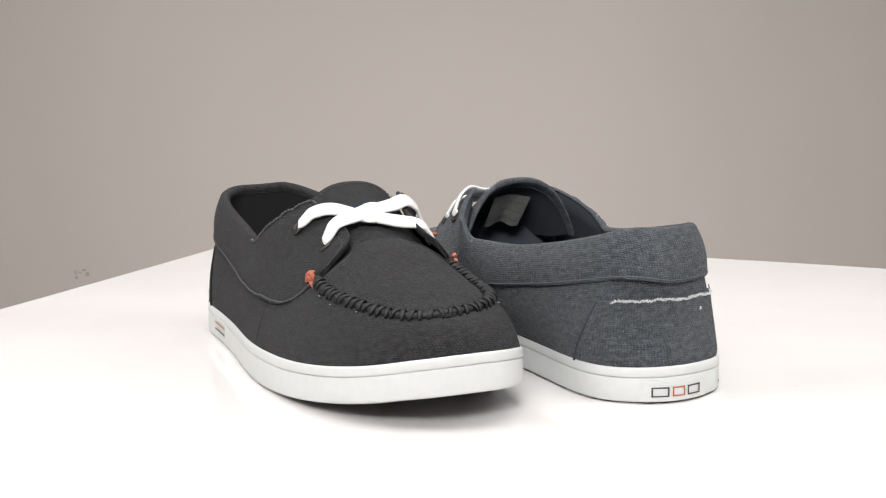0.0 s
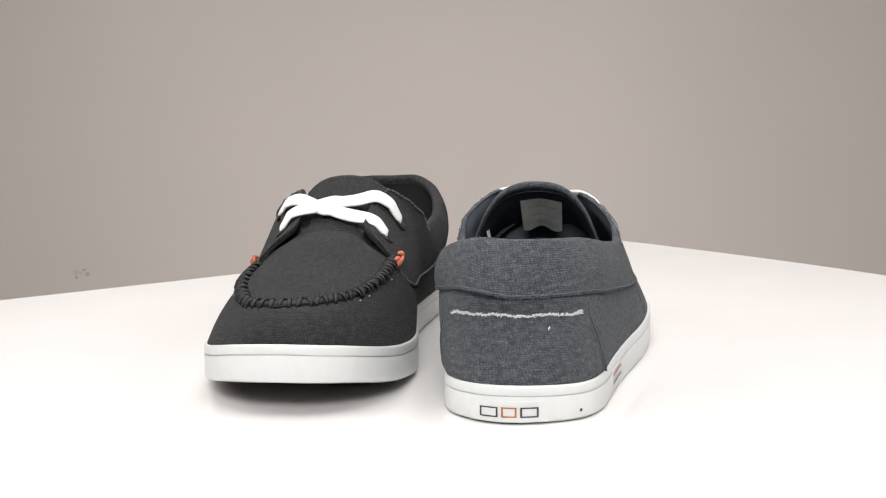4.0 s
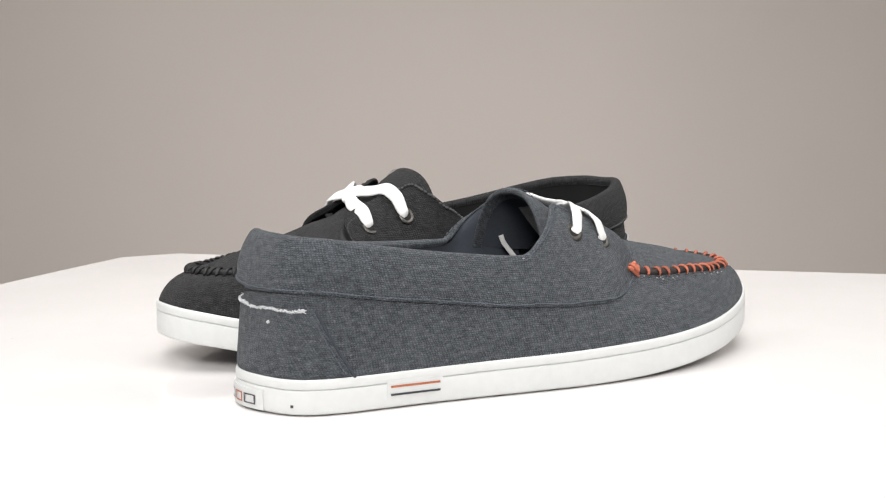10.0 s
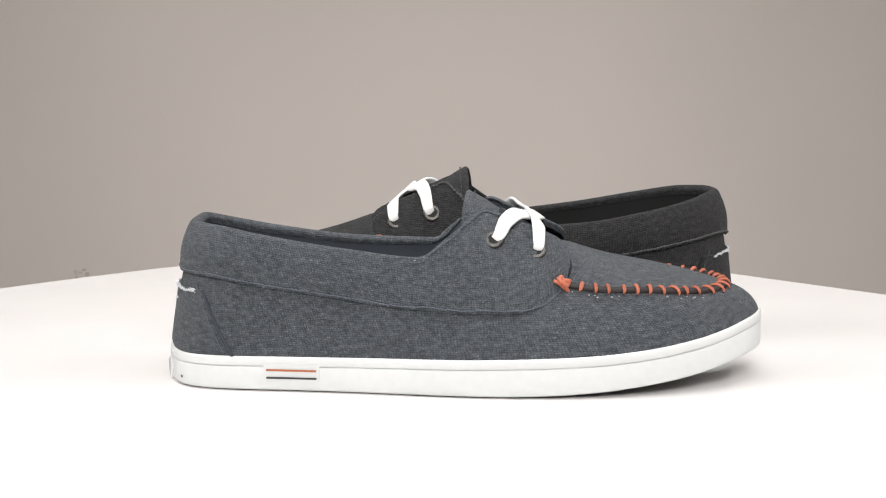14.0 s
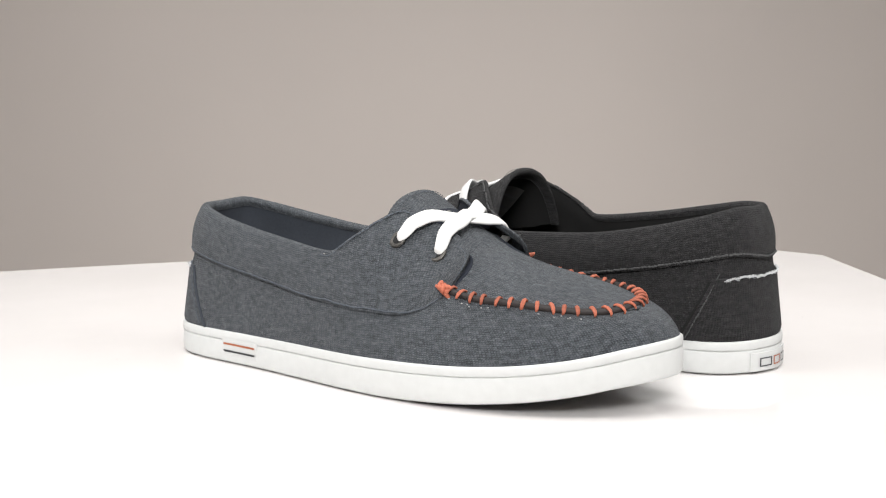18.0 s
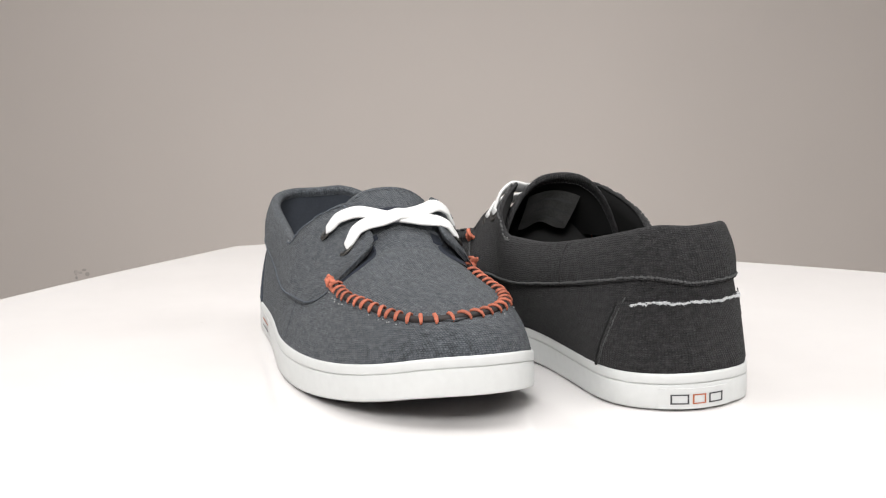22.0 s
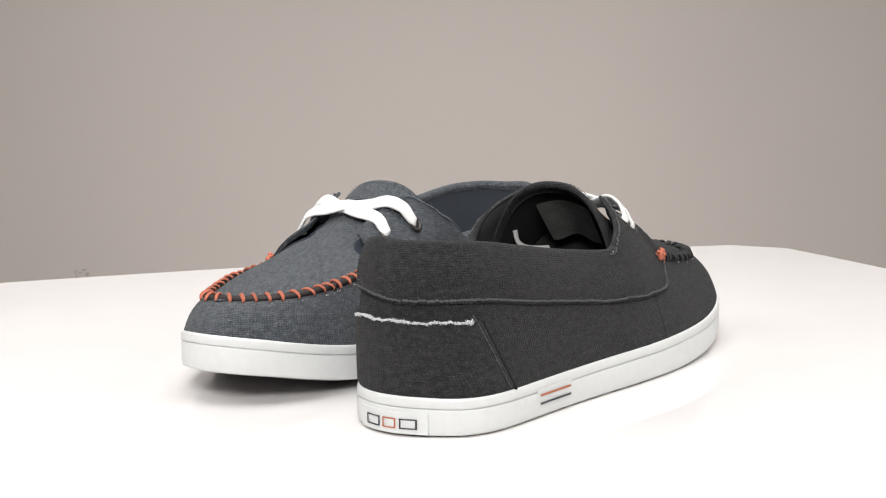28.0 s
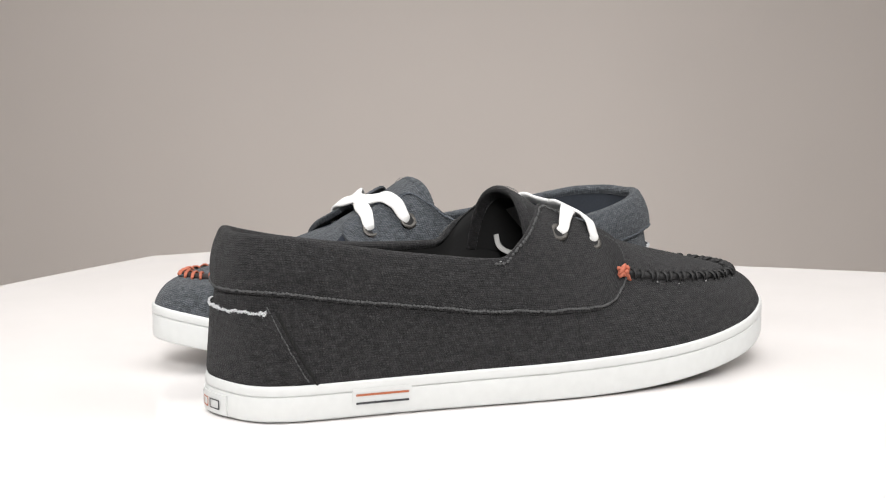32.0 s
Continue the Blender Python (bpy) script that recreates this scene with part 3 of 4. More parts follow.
    upw /= np.linalg.norm(upw, axis=1)[:, None]
    for ang in np.linspace(0.15, 1, 7):
        q = math.pi * ang
        cols.append(edge + (-nrm * (1 - math.cos(q)) * 0.5 + upw * math.sin(q) * 0.42) * thick[:, None])
    inner = lambda w: on_skin(t, w, 0.0018) - skin_normal(t, np.minimum(w, 0.97)) * thick[:, None]
    for w in (0.97, 0.95):
        cols.append(inner(w))
    # the facing's front tab is one even sheet: no kinks where its edge turns
    sheet = np.stack(cols, 1)
    ease = np.clip((a - 0.575) / 0.03, 0, 1)[:, None, None]
    # and the collar's wall bends gently where the facing begins
    bend = (np.exp(-((a - 0.455) / 0.05) ** 2)[:, None] * np.clip((19 - np.arange(sheet.shape[1])) / 10, 0, 1)[None])[..., None]
    for amount, times in ((ease, 14), (bend, 90)):
        for _ in range(times):
            mean = sheet.copy()
            mean[1:-1] = (sheet[:-2] + 2 * sheet[1:-1] + sheet[2:]) / 4
            sheet = sheet * (1 - amount) + mean * amount
    collar = part("collar", grid(sheet), cloth, shoe)
    brim = sheet[:, 24]
    deep = np.maximum(thick, 0.0046)
    cols = [inner(0.955) + skin_normal(t, 0.8) * 0.0004]
    for w in (0.85, 0.7, 0.5, 0.3, 0.12):
        cols.append(under_skin(t, np.minimum(w / np.minimum(v0 + 0.06, 1.0), 1.0)) - skin_normal(t, w) * 0.004 if w < 0.4 else on_skin(t, w, 0.0022) - skin_normal(t, w) * deep[:, None])
    cols = [c[np.abs(t) <= 0.60] for c in cols]
    part("lining", grid(np.stack(cols, 1), flip=True), lining, shoe, "dark cloth lining of the shoe")

    # upright joint of the collar's two pieces
    k = np.linspace(0.02, 0.97, 24)
    line = on_skin(np.full(24, 0.245), seam_v(0.245) + (1 - seam_v(0.245)) * k, 0.0017) + skin_normal(np.full(24, 0.245), 0.7 + 0 * k) * (0.0013 * np.sin(math.pi * k))[:, None]
    part("collar_joint", capped(tube(line, 0.0004, 6)), cloth, collar)

    # sewn lines of the collar
    q = np.linspace(-0.662, 0.662, 400)
    vv = np.minimum(seam_v(q) + 0.0013 / np.linalg.norm(skin(q, 1.0) - skin(q, 0.0), axis=1), 0.99)
    fl = np.interp(q, t, flare)[:, None]
    part("seam_stitching", dashes(on_skin(q, vv, 0.0019) + skin_normal(q, vv) * fl, skin_normal(q, vv), 0.0019, 0.0026, 0.00048 if slate else 0.00070, 0.00016 if slate else 0.00020), thread, collar)
    for sgn in (-1, 1):
        q = sgn * np.linspace(0.43, 0.585, 140)
        part("edge_stitching", dashes(on_skin(q, 0.95, 0.0020), skin_normal(q, 0.95), 0.0021, 0.0024, 0.00052 if slate else 0.00080, 0.00035), thread, collar)
        q = sgn * np.linspace(0.622, 0.690, 60)
        row = np.stack([np.interp(q, t, sheet[:, 18, c]) for c in range(3)], 1)
        part("edge_stitching", dashes(row, skin_normal(q, 0.85), 0.0021, 0.0022, 0.00035, 0.0001), thread, collar)
        # white bar tack where the facing meets the collar
        q = sgn * np.linspace(0.437, 0.441, 3)
        part("bar_tack", dashes(on_skin(q, 0.97, 0.0021), skin_normal(q, 0.95), 0.0011, 0.0015, 0.0004, 0.0006), THREAD_END, collar)

    # sewn joint of the quarter's two pieces under the collar
    k = np.linspace(0.06, 0.97, 40)
    for sgn in (-1, 1):
        joint = under_skin(np.full(40, sgn * 0.562), k)
        ridge = capped(tube(joint, 0.00032, 6))
        part("quarter_joint", ridge, cloth, shoe)

    # heel patch with a frayed upper edge
    q = np.linspace(-1, 1, 61)
    cols = []
    vt = 0.50
    for k in np.linspace(0, 1, 14):
        cols.append(on_skin(q * (0.172 - 0.052 * k), 0.02 + (vt - 0.02) * k, 0.0008 + 0.0006 * k**4 if k > 0 else 0.0))
    cols = [np.concatenate([on_skin(np.array([-e]), np.array([w]), 0.0), c, on_skin(np.array([e]), np.array([w]), 0.0)]) for c, e, w in
            zip(cols, 0.172 - 0.052 * np.linspace(0, 1, 14) + 0.0012, 0.02 + (vt - 0.02) * np.linspace(0, 1, 14))]
    q = np.concatenate([[-1.01], q, [1.01]])
    cols.append(on_skin(q * 0.120, vt + 0.010, 0.0010))
    cols.append(on_skin(q * 0.120, vt + 0.008, 0.0))
    patch = part("heel_patch", grid(np.stack(cols, 1)), cloth, shoe)
    for sgn in (-1, 1):
        k = np.linspace(0.04, 1.10, 60)
        qq = sgn * (0.172 - 0.052 * k - 0.007)
        part("patch_stitching", dashes(on_skin(qq, 0.02 + (vt - 0.02) * k, 0.0011), skin_normal(qq, 0.3 + 0 * k), 0.0020, 0.0025, 0.00040, 0.00015), thread, patch)
        # dark round strip painting in the gap's shade along the patch's edge
        k = np.linspace(0, 1.0, 40)
        qq = sgn * (0.172 - 0.052 * k + 0.0022)
        gap_strip = capped(tube(on_skin(qq, 0.02 + (vt - 0.02) * k, 0.0004), 0.0008, 6))
        part("patch_edge_shade", gap_strip, lining, patch)
    verts, faces = [], []
    for i in range(620):
        tt, high = rng.uniform(-0.098, 0.098), rng.gauss(-0.002, 0.0034)
        high += 0.0045 * math.sin(tt * 95 + (0 if slate else 2)) + 0.003 * math.sin(tt * 310)
        if i % 14 == 0:
            tt, high = rng.uniform(-0.107, -0.098), rng.uniform(-0.012, 0.012)
        p = on_skin(tt, vt + high, 0.0015)
        n = skin_normal(tt, vt)
        d = np.array([rng.gauss(0, 1), rng.gauss(0, 1), rng.gauss(0, 0.40)]) + n * 0.6
        d /= np.linalg.norm(d)
        s = np.cross(d, n + 0.01)
        s /= np.linalg.norm(s)
        o = np.cross(s, d)
        ln, r = rng.uniform(0.0009, 0.0021), rng.uniform(0.00014, 0.00032)
        i0 = len(verts)
        for e, rr in ((-0.5, 1.0), (0.5, 0.6)):
            for c in range(3):
                an = c * 2.094
                verts.append(tuple(p + d * ln * e + (s * math.cos(an) + o * math.sin(an)) * r * rr))
        faces += [(i0, i0 + 1, i0 + 4, i0 + 3), (i0 + 1, i0 + 2, i0 + 5, i0 + 4), (i0 + 2, i0, i0 + 3, i0 + 5), (i0, i0 + 2, i0 + 1), (i0 + 3, i0 + 4, i0 + 5)]
    me = bpy.data.meshes.new("fringe")
    me.from_pydata(verts, [], faces)
    tagged(part("fringe", me, FRAY, patch, "frayed white thread edge"), kind="stuff")

    # apron: the top of the vamp inside the moccasin seam
    tt = np.linspace(KNOT - 0.05, 1.0, 44)
    rows = []
    for x in tt:
        r, l = top_edge(np.array(-max(x, KNOT))), top_edge(np.array(max(x, KNOT)))
        if x < KNOT:
            back = (KNOT - x) / 0.05
            r, l = r + np.array([-0.016 * back, 0.005 * back, 0.0030 * back]), l + np.array([-0.016 * back, -0.005 * back, 0.0030 * back])
        k = np.linspace(0, 1, 31)
        row = r[None] * (1 - k[:, None]) + l[None] * k[:, None]
        c = float(crown(max(x, KNOT)))
        row[:, 2] += c * (1 - np.abs(2 * k - 1) ** 2.35) - 0.0006
        row[:, 0] += (0.004 + 0.010 * (1 - x)) * (1 - (2 * k - 1) ** 2) * (1 if x < 0.999 else 0)
        rows.append(row)
    apron = part("apron", grid(np.array(rows)), cloth, shoe)

    # piping along the moccasin seam, its cord stitches and end knots
    q = np.concatenate([-np.linspace(KNOT - 0.004, 1, 60), np.linspace(1, KNOT - 0.004, 60)[1:]])
    ridge = top_edge(q)
    ridge[:, 2] += 0.0006
    seam = part("moccasin_seam", capped(tube(ridge, 0.0017 if slate else 0.0018, 8)), PIPING if slate else BLACK, shoe, "raised dark seam round the apron")
    for f in seam.data.polygons:
        f.use_smooth = True
    seg = np.concatenate([[0], np.cumsum(np.linalg.norm(np.diff(ridge, axis=0), axis=1))])
    one = stitch_mesh()
    one.materials.append(cord)
    count = 31 if slate else 46
    for i in range(count):
        s = seg[-1] * (i + 0.7 + rng.uniform(-0.14, 0.14)) / (count + 0.4)
        p = np.array([np.interp(s, seg, ridge[:, k]) for k in range(3)])
        p2 = np.array([np.interp(min(s + 0.001, seg[-1]), seg, ridge[:, k]) for k in range(3)])
        p1 = np.array([np.interp(max(s - 0.001, 0), seg, ridge[:, k]) for k in range(3)])
        up = np.array([0.0, 0.0, 1.0]) + 0.75 * np.array([(p[0] - 0.215) * 8, p[1] * 14, 0])
        st = part("stitch", one, cord, seam)
        st.matrix_local = frame_at(p + np.array([0, 0, 0.0004]), p2 - p1, up) @ pose(0, 0, 0, 0, 0, rng.uniform(5, 30) + 22 * (abs(i / (count - 1) - 0.5) < 0.28) if slate else (34 if i % 2 else 10) + rng.uniform(-8, 8)) @ Matrix.Diagonal((rng.uniform(0.9, 1.15) * (1.30 if slate else 1.65), rng.uniform(0.78, 1.0) if slate else rng.uniform(0.76, 0.92), rng.uniform(0.82, 1.0) if slate else 1.0, 1))
    # pale thread ends where the cord goes through the cloth
    bm = bmesh.new()
    for i in range(24 if slate else 12):
        s = seg[-1] * rng.uniform(0.03, 0.97)
        p = np.array([np.interp(s, seg, ridge[:, k]) for k in range(3)])
        away = np.array([(p[0] - 0.215) * 0.9, p[1], 0])
        away /= np.linalg.norm(away) + 1e-9
        c = p + away * rng.uniform(0.0036, 0.0046) + np.array([0, 0, -0.0026 + rng.uniform(-0.0006, 0.0006)])
        bmesh.ops.create_icosphere(bm, subdivisions=1, radius=1, matrix=Matrix.Translation(c) @ Matrix.Diagonal((rng.uniform(0.0003, 0.0007), rng.uniform(0.0003, 0.0007), 0.0004, 1)))
    tagged(part("thread_ends", bm, THREAD_END, seam, "pale thread ends beside the seam"), kind="stuff")
    for sgn in (-1, 1):
        p = top_edge(np.array(sgn * (KNOT + 0.001)))
        bm = bmesh.new()
        for k in range(7):
            an = rng.uniform(0, 6.28)
            c = p + np.array([rng.uniform(-0.0035, 0.002), rng.uniform(-0.0008, 0.0015) * sgn + sgn * 0.0018, rng.uniform(-0.002, 0.0028)])
            d = np.array([math.cos(an), math.sin(an) * 0.5, rng.uniform(-0.9, 0.9)]) * 0.0034
            sub = capped(tube([c - d, c - d * 0.3 + np.array([0, sgn * 0.001, 0.001]), c + d * 0.3 + np.array([0, sgn * 0.001, 0.001]), c + d], [0.0007, 0.0012, 0.0012, 0.0007], 7))
            tmp = bpy.data.meshes.new("tmp")
            sub.to_mesh(tmp)
            sub.free()
            bm.from_mesh(tmp)
            bpy.data.meshes.remove(tmp)
        for f in bm.faces:
            f.smooth = True
        part("knot", bm, knot_cord, shoe, "small knot of orange cord")

    # tongue with a woven tag above and a grey one below
    u = np.linspace(0, 1, 26)
    k = np.linspace(-1, 1, 33)
    outer = np.zeros((26, 33, 3))
    for i, uu in enumerate(u):
        half = 0.0335 - 0.006 * uu
        y = k * half
        back = 0.0035 * (np.abs(k) ** 3) * (1 - uu)
        x = 0.1505 + 0.052 * uu + back - 0.0055 * (1 - uu) * (np.abs(k) ** 2)
        outer[i, :, 0], outer[i, :, 1] = x, y + 0.001
        outer[i, :, 2] = instep(x) - 11.5 * y * y - 0.0022 - 0.019 * (1 - uu) * np.abs(k) ** 4
    inner_t = outer - np.array([0.0006, 0, 0.0030])
    rim = np.concatenate([outer[:1] + np.array([-0.0013, 0, -0.0006]), outer[:1] + np.array([-0.0016, 0, -0.0022])])
    full = np.concatenate([outer[::-1], rim, inner_t[:3] - np.array([0, 0, 0.0004])])
    tongue = part("tongue", grid(full), cloth, shoe)
    part("tongue_lining", grid(inner_t[2:] + np.array([0, 0, 0.0001]), flip=True), lining, tongue, "dark cloth lining of the tongue")
    part("tongue_stitching", dashes(outer[1] + np.array([0.001, 0, 0.0003]), np.tile((0, 0, 1.0), (33, 1)), 0.0024, 0.0018, 0.00035, 0.0001), thread, tongue)
    # dark strip: lining and painted shade between the facing's front edge and the vamp
    beds = [BVHTree.FromPolygons([v.co for v in ob.data.vertices], [tuple(p.vertices) for p in ob.data.polygons]) for ob in (apron, tongue)]
    for sgn in (-1, 1):
        q = sgn * np.linspace(0.606, 0.6985, 36)
        lip = np.stack([np.interp(q, t, brim[:, c]) for c in range(3)], 1)
        run = np.gradient(lip, axis=0)
        ahead = np.stack([run[:, 1], -run[:, 0]], 1)
        ahead /= np.linalg.norm(ahead, axis=1)[:, None]
        ahead *= np.where(ahead[:, :1] < 0, -1.0, 1.0)
        reach = smooth_list([0.606, 0.63, 0.66, 0.69, 0.6985], [0.0008, 0.0024, 0.0027, 0.0014, 0.0003])(np.abs(q)) * (0.55 if sgn < 0 else 1.0)
        cols = []
        for d in (-0.0040, -0.0015, 0.0, 0.5, 1.0):
            row = lip.copy()
            row[:, :2] += ahead * (reach * d if d > 0 else reach * 0 + d)[:, None]
            for r in row:
                hits = [bed.ray_cast(Vector((r[0], r[1], 0.12)), Vector((0, 0, -1)))[0] for bed in beds]
                hits = [h.z for h in hits if h is not None]
                floor_z = max(hits) if hits else r[2] - 0.004
                r[2] = min(floor_z + 0.0006, r[2] - 0.0008) if d <= 0 else floor_z + 0.0011 - 0.0012 * (d == 1.0)
            row[1:-1, 2] = (row[:-2, 2] + 2 * row[1:-1, 2] + row[2:, 2]) / 4
            cols.append(row)
        # the tag's navy and the cord's black serve here as shade colours
        part("facing_gap_shade", grid(np.stack(cols, 1)), NAVY_TAG if slate else BLACK, collar, "dark strip for the lining and shade under the facing's front edge")
    part("tongue_stitching", dashes(inner_t[2] - np.array([0, 0, 0.0007]), np.tile((0, 0, -1.0), (33, 1)), 0.0022, 0.0019, 0.00035, 0.0001), thread, tongue)
    cu, ck = np.linspace(0.30, 0.46, 8), np.linspace(-0.46, 0.46, 12)

    def on_tongue(uu, kk, lift):
        return np.array([[[np.interp(b, k, np.array([np.interp(a_, u, outer[:, j, c]) for j in range(33)])) for c in range(3)] for b in kk] for a_ in uu]) + np.array([0, 0, lift])
    tag = part("tongue_tag", grid(on_tongue(cu, ck, 0.0006)), NAVY_TAG, tongue, "navy woven tag with a small white mark")
    part("tag_mark", grid(on_tongue(np.linspace(0.335, 0.355, 3), np.linspace(-0.03, 0.06, 4), 0.0009)), TAG_GREY, tag)
    under = on_tongue(np.linspace(0.20, 0.48 if slate else 0.56, 8), np.linspace(-0.40, 0.30, 12) if slate else np.linspace(-0.51, 0.45, 12), -0.0036)
    under[..., 2] -= np.linspace(0.0010, 0.0105, 8)[:, None] + 0.0009 * np.sin(np.linspace(0, 9, 12))[None] * np.linspace(0.3, 1.4, 8)[:, None]
    tag = part("size_tag", grid(under, flip=True), TAG_GREY if slate else TAG_DARK, tongue, "grey woven tag with unreadable print")
    for r in range(3):
        # plain bars for the small print, two rows of the tag's own grid apart
        i0 = 1 + 2 * r
        row = (under[i0:i0 + 2, 1:10 - r] * np.array([0.62, 0.38])[:, None, None]).sum(0)
        bar = np.stack([row, row + (under[i0 + 1, 1:10 - r] - under[i0, 1:10 - r]) * 0.4]) - np.array([0, 0, 0.0002])
        part("print_line", grid(bar, flip=True), TAG_INK if slate else DARK_THREAD, tag)

    # added dark sheet ahead of the tongue closes the inside, standing in for shade
    yy, zz = np.meshgrid(np.linspace(-0.036, 0.034, 10), np.linspace(0.018, 0.066, 6), indexing="ij")
    part("toe_box_shade", grid(np.stack([0.191 - 5.0 * yy**2, yy * (1.15 - 6.0 * (zz - 0.018)), zz], -1)), lining, shoe, "dark sheet standing in for the shade inside the toe box")

    # eyelets
    if slate:
        spots = {"ra": (-1, 0.1632, -0.0334, 0.0728), "rb": (-1, 0.1842, -0.0295, 0.0674), "lc": (1, 0.1661, 0.0337, 0.0743), "ld": (1, 0.1862, 0.0280, 0.0696)}
    else:
        spots = {"ra": (-1, 0.1627, -0.0323, 0.0734), "rb": (-1, 0.1861, -0.0289, 0.0692), "lc": (1, 0.1695, 0.0345, 0.0733), "ld": (1, 0.1900, 0.0310, 0.0696)}
    centre, out = {}, {}
    for key, (sgn, x, y, z) in spots.items():
        best = None
        for ta in np.linspace(0.44, 0.69, 101):
            vv = np.linspace(0.4, 1, 61)
            p = skin(sgn * ta, vv)
            d = (p[:, 0] - x) ** 2 + (p[:, 1] - y) ** 2 + (p[:, 2] - z) ** 2
            j = int(d.argmin())
            if best is None or d[j] < best[0]:
                best = (d[j], ta * sgn, vv[j])
        n = skin_normal(best[1], best[2])
        c = on_skin(best[1], best[2], 0.0020)
        centre[key], out[key] = c, n
        m = frame_at(c, (1, 0, 0), n)
        rings = []
        for b in np.linspace(0, 2 * math.pi, 25)[:-1]:
            cc, dd = Vector((math.cos(b), math.sin(b), 0)), Vector((0, 0, 1))
            rings.append([m @ (cc * (0.0036 + 0.0012 * math.cos(e)) + dd * 0.0007 * math.sin(e)) for e in np.linspace(0, 2 * math.pi, 9)[:-1]])
        eye = part("eyelet", grid(np.array([[tuple(q_) for q_ in r_] for r_ in rings]), closed_u=True, closed_v=True), METAL, shoe, "aged metal eyelet")
        # solid dark disc paints the opening's shade; nothing is cut through
        bm = bmesh.new()
        bmesh.ops.create_cone(bm, cap_ends=True, segments=16, radius1=0.0032, radius2=0.0032, depth=0.0006, matrix=m)
        part("hole", bm, HOLE_SHADE, eye)

    # two crossed flat laces
    for p0, p1 in (("ra", "ld"), ("rb", "lc")):
        u_ = np.linspace(0, 1, 81)
        c0, c1 = centre[p0], centre[p1]
        # where the two bands cross: in the middle, or nearer to the shoe's right side
        w_ = (u_ if slate else smooth_list([0, 0.2, 0.40, 0.62, 0.8, 1.0], [0, 0.24, 0.5, 0.76, 0.91, 1.0])(u_))[:, None]
        path = c0 * (1 - u_[:, None]) + c1 * u_[:, None]
        path[:, :1] = c0[:1] * (1 - w_) + c1[:1] * w_
        path[:, 0] += 0.0056 * np.abs(np.sin(math.pi * u_)) ** 0.8
        # over the instep, a little loose, one band on top of the other where they cross
        ride = instep_z(path[:, 0], path[:, 1]) + 0.0013 + 0.0026 * np.exp(-((np.abs(path[:, 1]) - 0.020) / 0.009) ** 2) + (0.0012 if p0 == "rb" else -0.0004) * np.exp(-((u_ - 0.5) / 0.16) ** 2)
        if p0 == "rb":
            ride += 0.0016 * np.exp(-((u_ - 0.78) / 0.12) ** 2)
        near = np.minimum(u_, 1 - u_)
        k_ = np.clip(near / 0.11, 0, 1)
        k_ = k_ * k_ * (3 - 2 * k_)
        path[:, 2] = path[:, 2] * (1 - k_) + ride * k_
        dip = np.clip(1 - near / 0.032, 0, 1)[:, None]
        path += np.where(u_[:, None] < 0.5, out[p0], out[p1]) * (0.0024 - 0.0048 * dip**2)
        w0 = np.clip(1 - u_ / 0.30, 0, 1)[:, None]
        w1 = np.clip(1 - (1 - u_) / 0.30, 0, 1)[:, None]
        nrm = (out[p0] * w0 + out[p1] * w1) + np.array([0.66, 0, 0.75]) * (1.0 - np.maximum(w0, w1))
        wide = smooth_list([0, 0.03, 0.08, 0.18, 0.34, 0.5, 0.66, 0.82, 0.92, 0.97, 1], [0.0042, 0.0056, 0.0069, 0.0078, 0.0079, 0.0073, 0.0079, 0.0078, 0.0069, 0.0056, 0.0042])(u_)
        bm = capped(ribbon(path, nrm, wide, 0.0019))
        for f in bm.faces:
            f.smooth = True
        part("lace", bm, LACE, shoe, "flat white cotton lace crossed over the tongue")
    # loose lace end inside the shoe
    if slate:
        pth = [(0.1612, 0.0285, 0.0655), (0.1622, 0.0278, 0.0620), (0.1642, 0.0266, 0.0585), (0.1665, 0.0252, 0.0550), (0.1685, 0.0240, 0.0515), (0.1700, 0.0228, 0.0480), (0.1720, 0.0215, 0.0450)]
    else:
        pth = [(0.1612, 0.0285, 0.0668), (0.1622, 0.0278, 0.0618), (0.1650, 0.0262, 0.0588), (0.1695, 0.0246, 0.0572), (0.1745, 0.0232, 0.0565), (0.1795, 0.0218, 0.0560), (0.1850, 0.0205, 0.0556)]
    s = np.linspace(0, 6, 40)
    path = np.stack([smooth_list(range(7), [p[c] for p in pth])(s) for c in range(3)], 1)
    bm = capped(ribbon(path, np.tile((-0.45, -0.75, 0.5), (40, 1)), 0.0027, 0.0011))
    for f in bm.faces:
        f.smooth = True
    part("lace_end", bm, LACE_SHADED, shoe, "loose pale lace end inside")

    # heel label: a raised plate with three plain printed shapes
    def on_wall(tv, zv, lift):
        return np.concatenate([inset_outline(tv, -lift), zv[..., None]], -1)

    def plate(name, t0, t1, z0, z1, lift, material, parent, label=""):
        tv, zv = np.meshgrid(np.linspace(t0, t1, 18), np.linspace(z0, z1, 4), indexing="ij")
        front = on_wall(tv, zv, lift)
        back = on_wall(tv, zv, -0.0004)
        rows = np.concatenate([back[:, :1], front, back[:, -1:]], 1)
        rows = np.concatenate([on_wall(tv[:1], zv[:1], -0.0004)[:, [0, 0, 1, 2, 3, 3]], rows, on_wall(tv[-1:], zv[-1:], -0.0004)[:, [0, 0, 1, 2, 3, 3]]])
        return part(name, grid(rows, smooth=False), material, parent, label)

    lab = plate("heel_label", -0.0475, 0.056, 0.0014, 0.0108, 0.0007, RUBBER, sole, "raised white heel label with printed shapes")
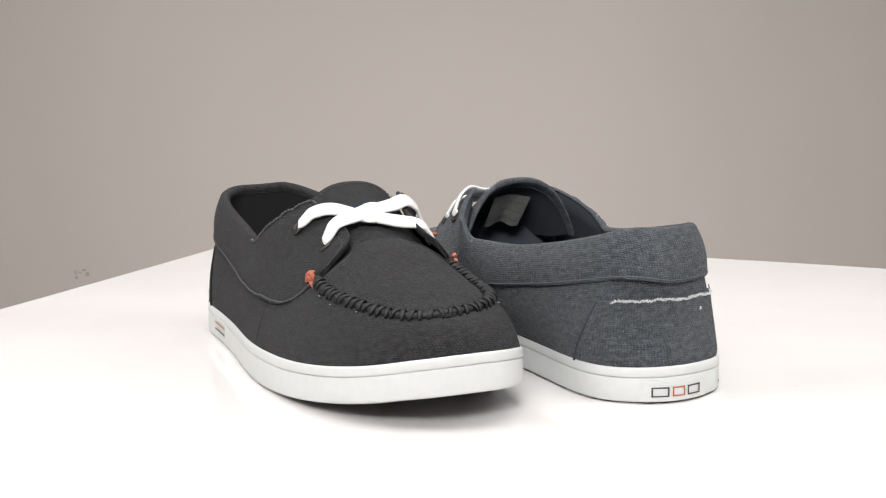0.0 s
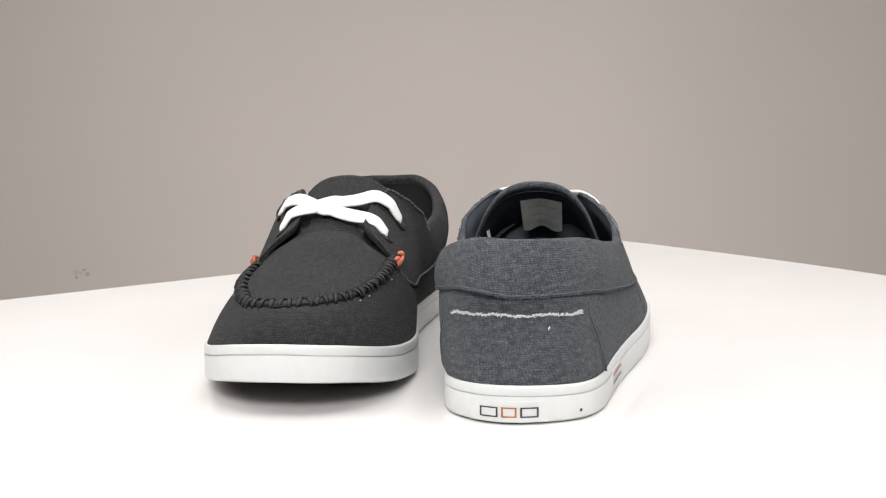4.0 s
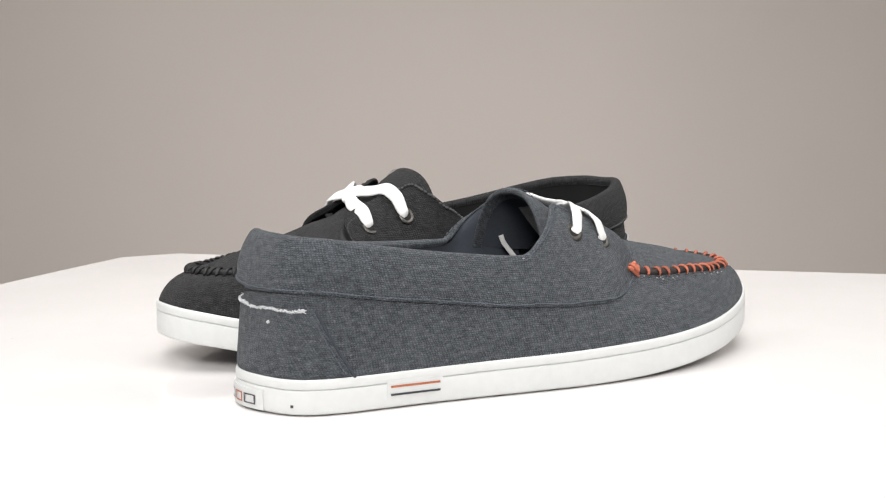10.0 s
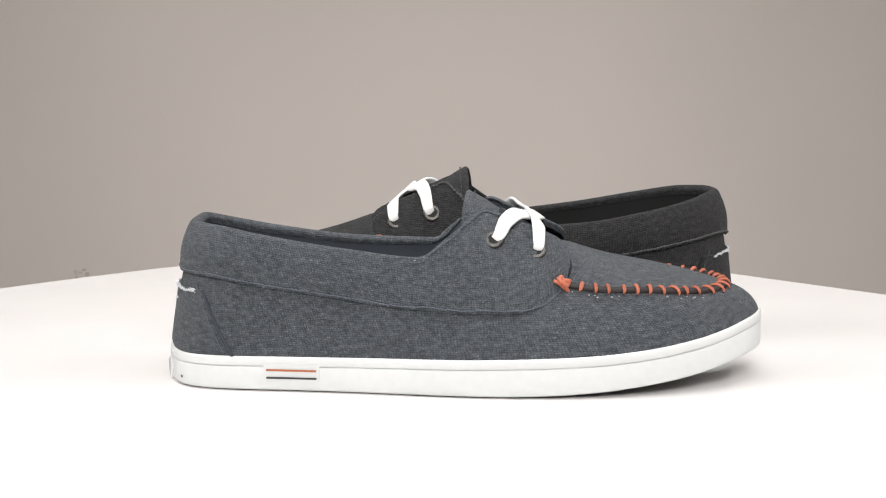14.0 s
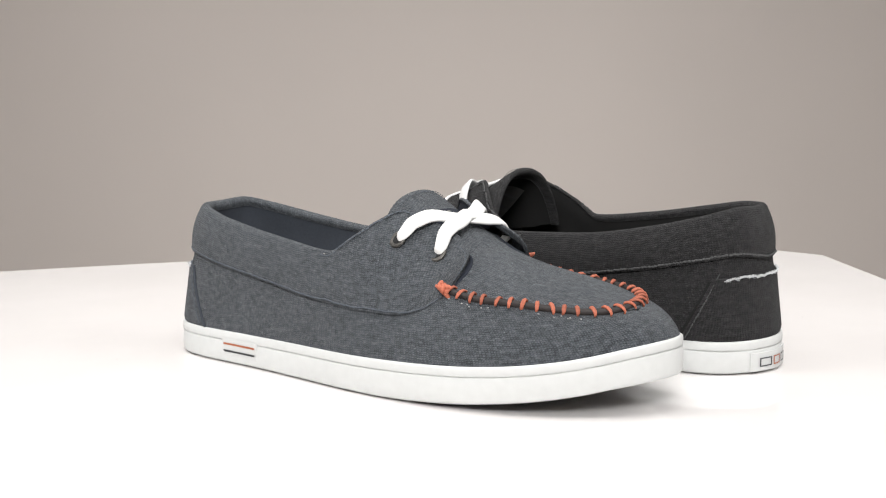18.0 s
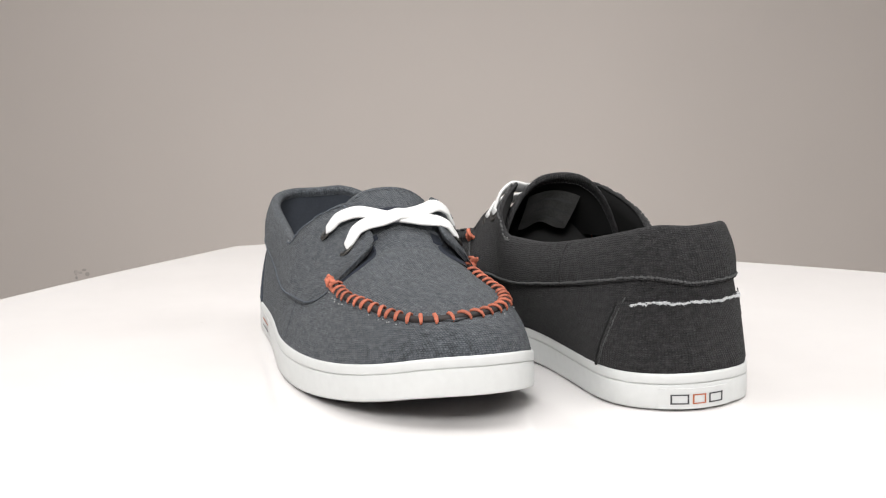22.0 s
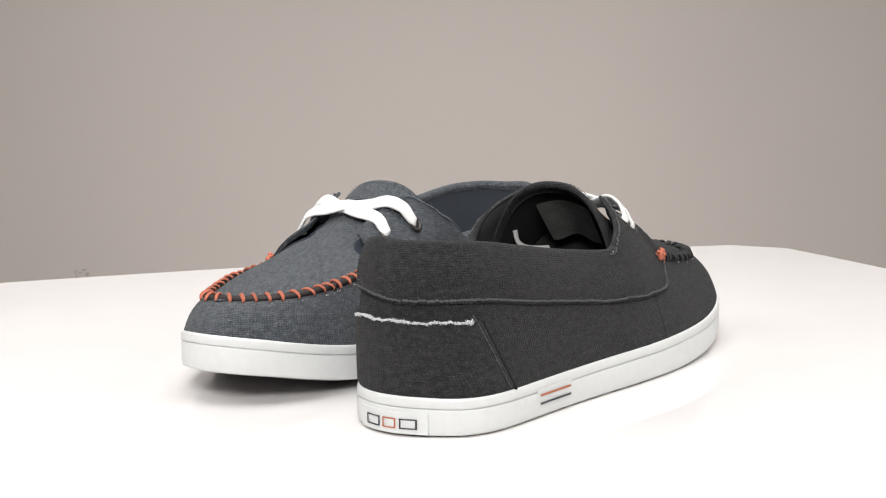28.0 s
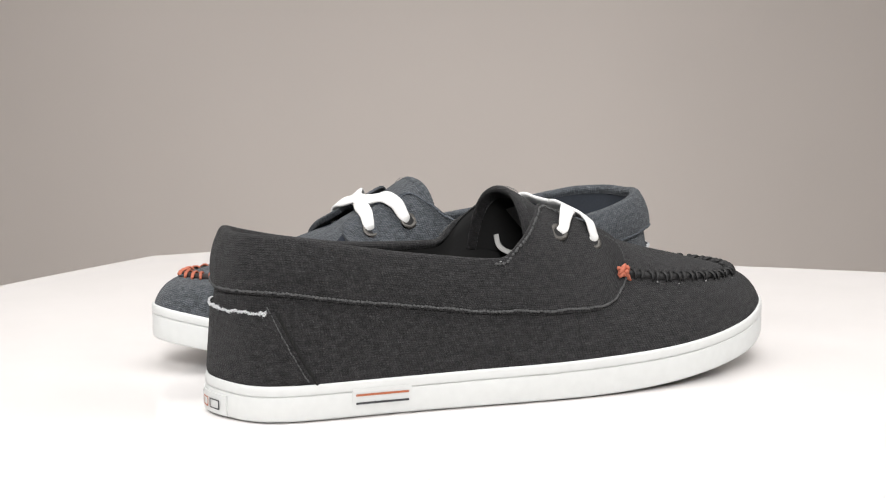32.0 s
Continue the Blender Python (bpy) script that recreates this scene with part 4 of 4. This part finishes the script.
    for t0, t1, ink in ((0.0155, 0.0400, INK), (-0.0085, 0.0110, INK_ORANGE), (-0.0355, -0.0130, INK)):
        for (a0, a1, b0, b1) in ((t0, t1, 0.0076, 0.0082), (t0, t1, 0.0036, 0.0042), (t0, t0 + 0.0024, 0.0042, 0.0076), (t1 - 0.0024, t1, 0.0042, 0.0076)):
            tv, zv = np.meshgrid(np.linspace(a0, a1, 6), np.linspace(b0, b1, 2), indexing="ij")
            part("print", grid(on_wall(tv, zv, 0.0011)), ink, lab)
    tag = plate("side_tag", -0.296, -0.217, 0.0052, 0.0136, 0.0002, RUBBER, sole, "white side tag with two stripes")
    for z0, ink, nm in ((0.0102, INK_ORANGE, "orange_stripe"), (0.0064, INK, "dark_stripe")):
        tv, zv = np.meshgrid(np.linspace(-0.292, -0.221, 14), np.linspace(z0 + 0.0002, z0 + 0.0012, 2), indexing="ij")
        part(nm, grid(on_wall(tv, zv, 0.0007)), ink, tag)
    if not slate:
        loftier(shoe, 1.045)
    if slate:
        tv, zv = np.meshgrid(np.linspace(-0.0905, -0.0865, 4), np.linspace(0.0043, 0.0056, 4), indexing="ij")
        bm = bmesh.new()
        spot = on_skin(-0.052, 0.41, 0.0018)
        for k in range(5):
            bmesh.ops.create_icosphere(bm, subdivisions=1, radius=1, matrix=Matrix.Translation(Vector(spot) + Vector((rng.uniform(-1, 1), rng.uniform(-1, 1), rng.uniform(-1, 1))) * 0.0005) @ Matrix.Diagonal((0.0005, 0.0003, 0.0006, 1)))
        part("lint", bm, FRAY, patch, "small tuft of white lint")
        part("pin_mark", grid(on_wall(tv, zv, 0.0003)), INK, sole)
    return shoe


table = turntable()
slate_shoe = boat_shoe("slate blue canvas boat shoe with orange cord stitching and white laces", BLUE_CANVAS, BLUE_LINING, BLUE_THREAD, ORANGE, ORANGE, True)
charcoal_shoe = boat_shoe("charcoal canvas boat shoe with black cord stitching, orange knots, white laces", DARK_CANVAS, DARK_LINING, DARK_THREAD, BLACK, ORANGE, False)

# scuff on the backdrop
bm = bmesh.new()
rs = random.Random(11)
for i in range(6):
    c = (-0.649 + rs.gauss(0, 0.005), ROOM_BACK - 0.0006, -0.226 + rs.gauss(0, 0.006))
    bmesh.ops.create_icosphere(bm, subdivisions=2, radius=1, matrix=Matrix.Translation(c) @ Matrix.Diagonal((rs.uniform(0.002, 0.005), 0.0006, rs.uniform(0.002, 0.005), 1)))
tagged(part("wall_scuff", bm, SMUDGE), "small grey scuff on the backdrop wall", "scuff", kind="structure")

SLATE_AT = pose(0.1013, -0.1091, 0.0, 0, 0, 116.0)
CHARCOAL_AT = pose(-0.1221, 0.1112, 0.0, 0, 0, -63.7)


def motions():
    for thing, home in ((table, Matrix()), (slate_shoe, SLATE_AT), (charcoal_shoe, CHARCOAL_AT)):
        walk(thing, [(float(t), pose(0, 0, 0, 0, 0, turn(t)) @ home) for t in range(33)])


motions()
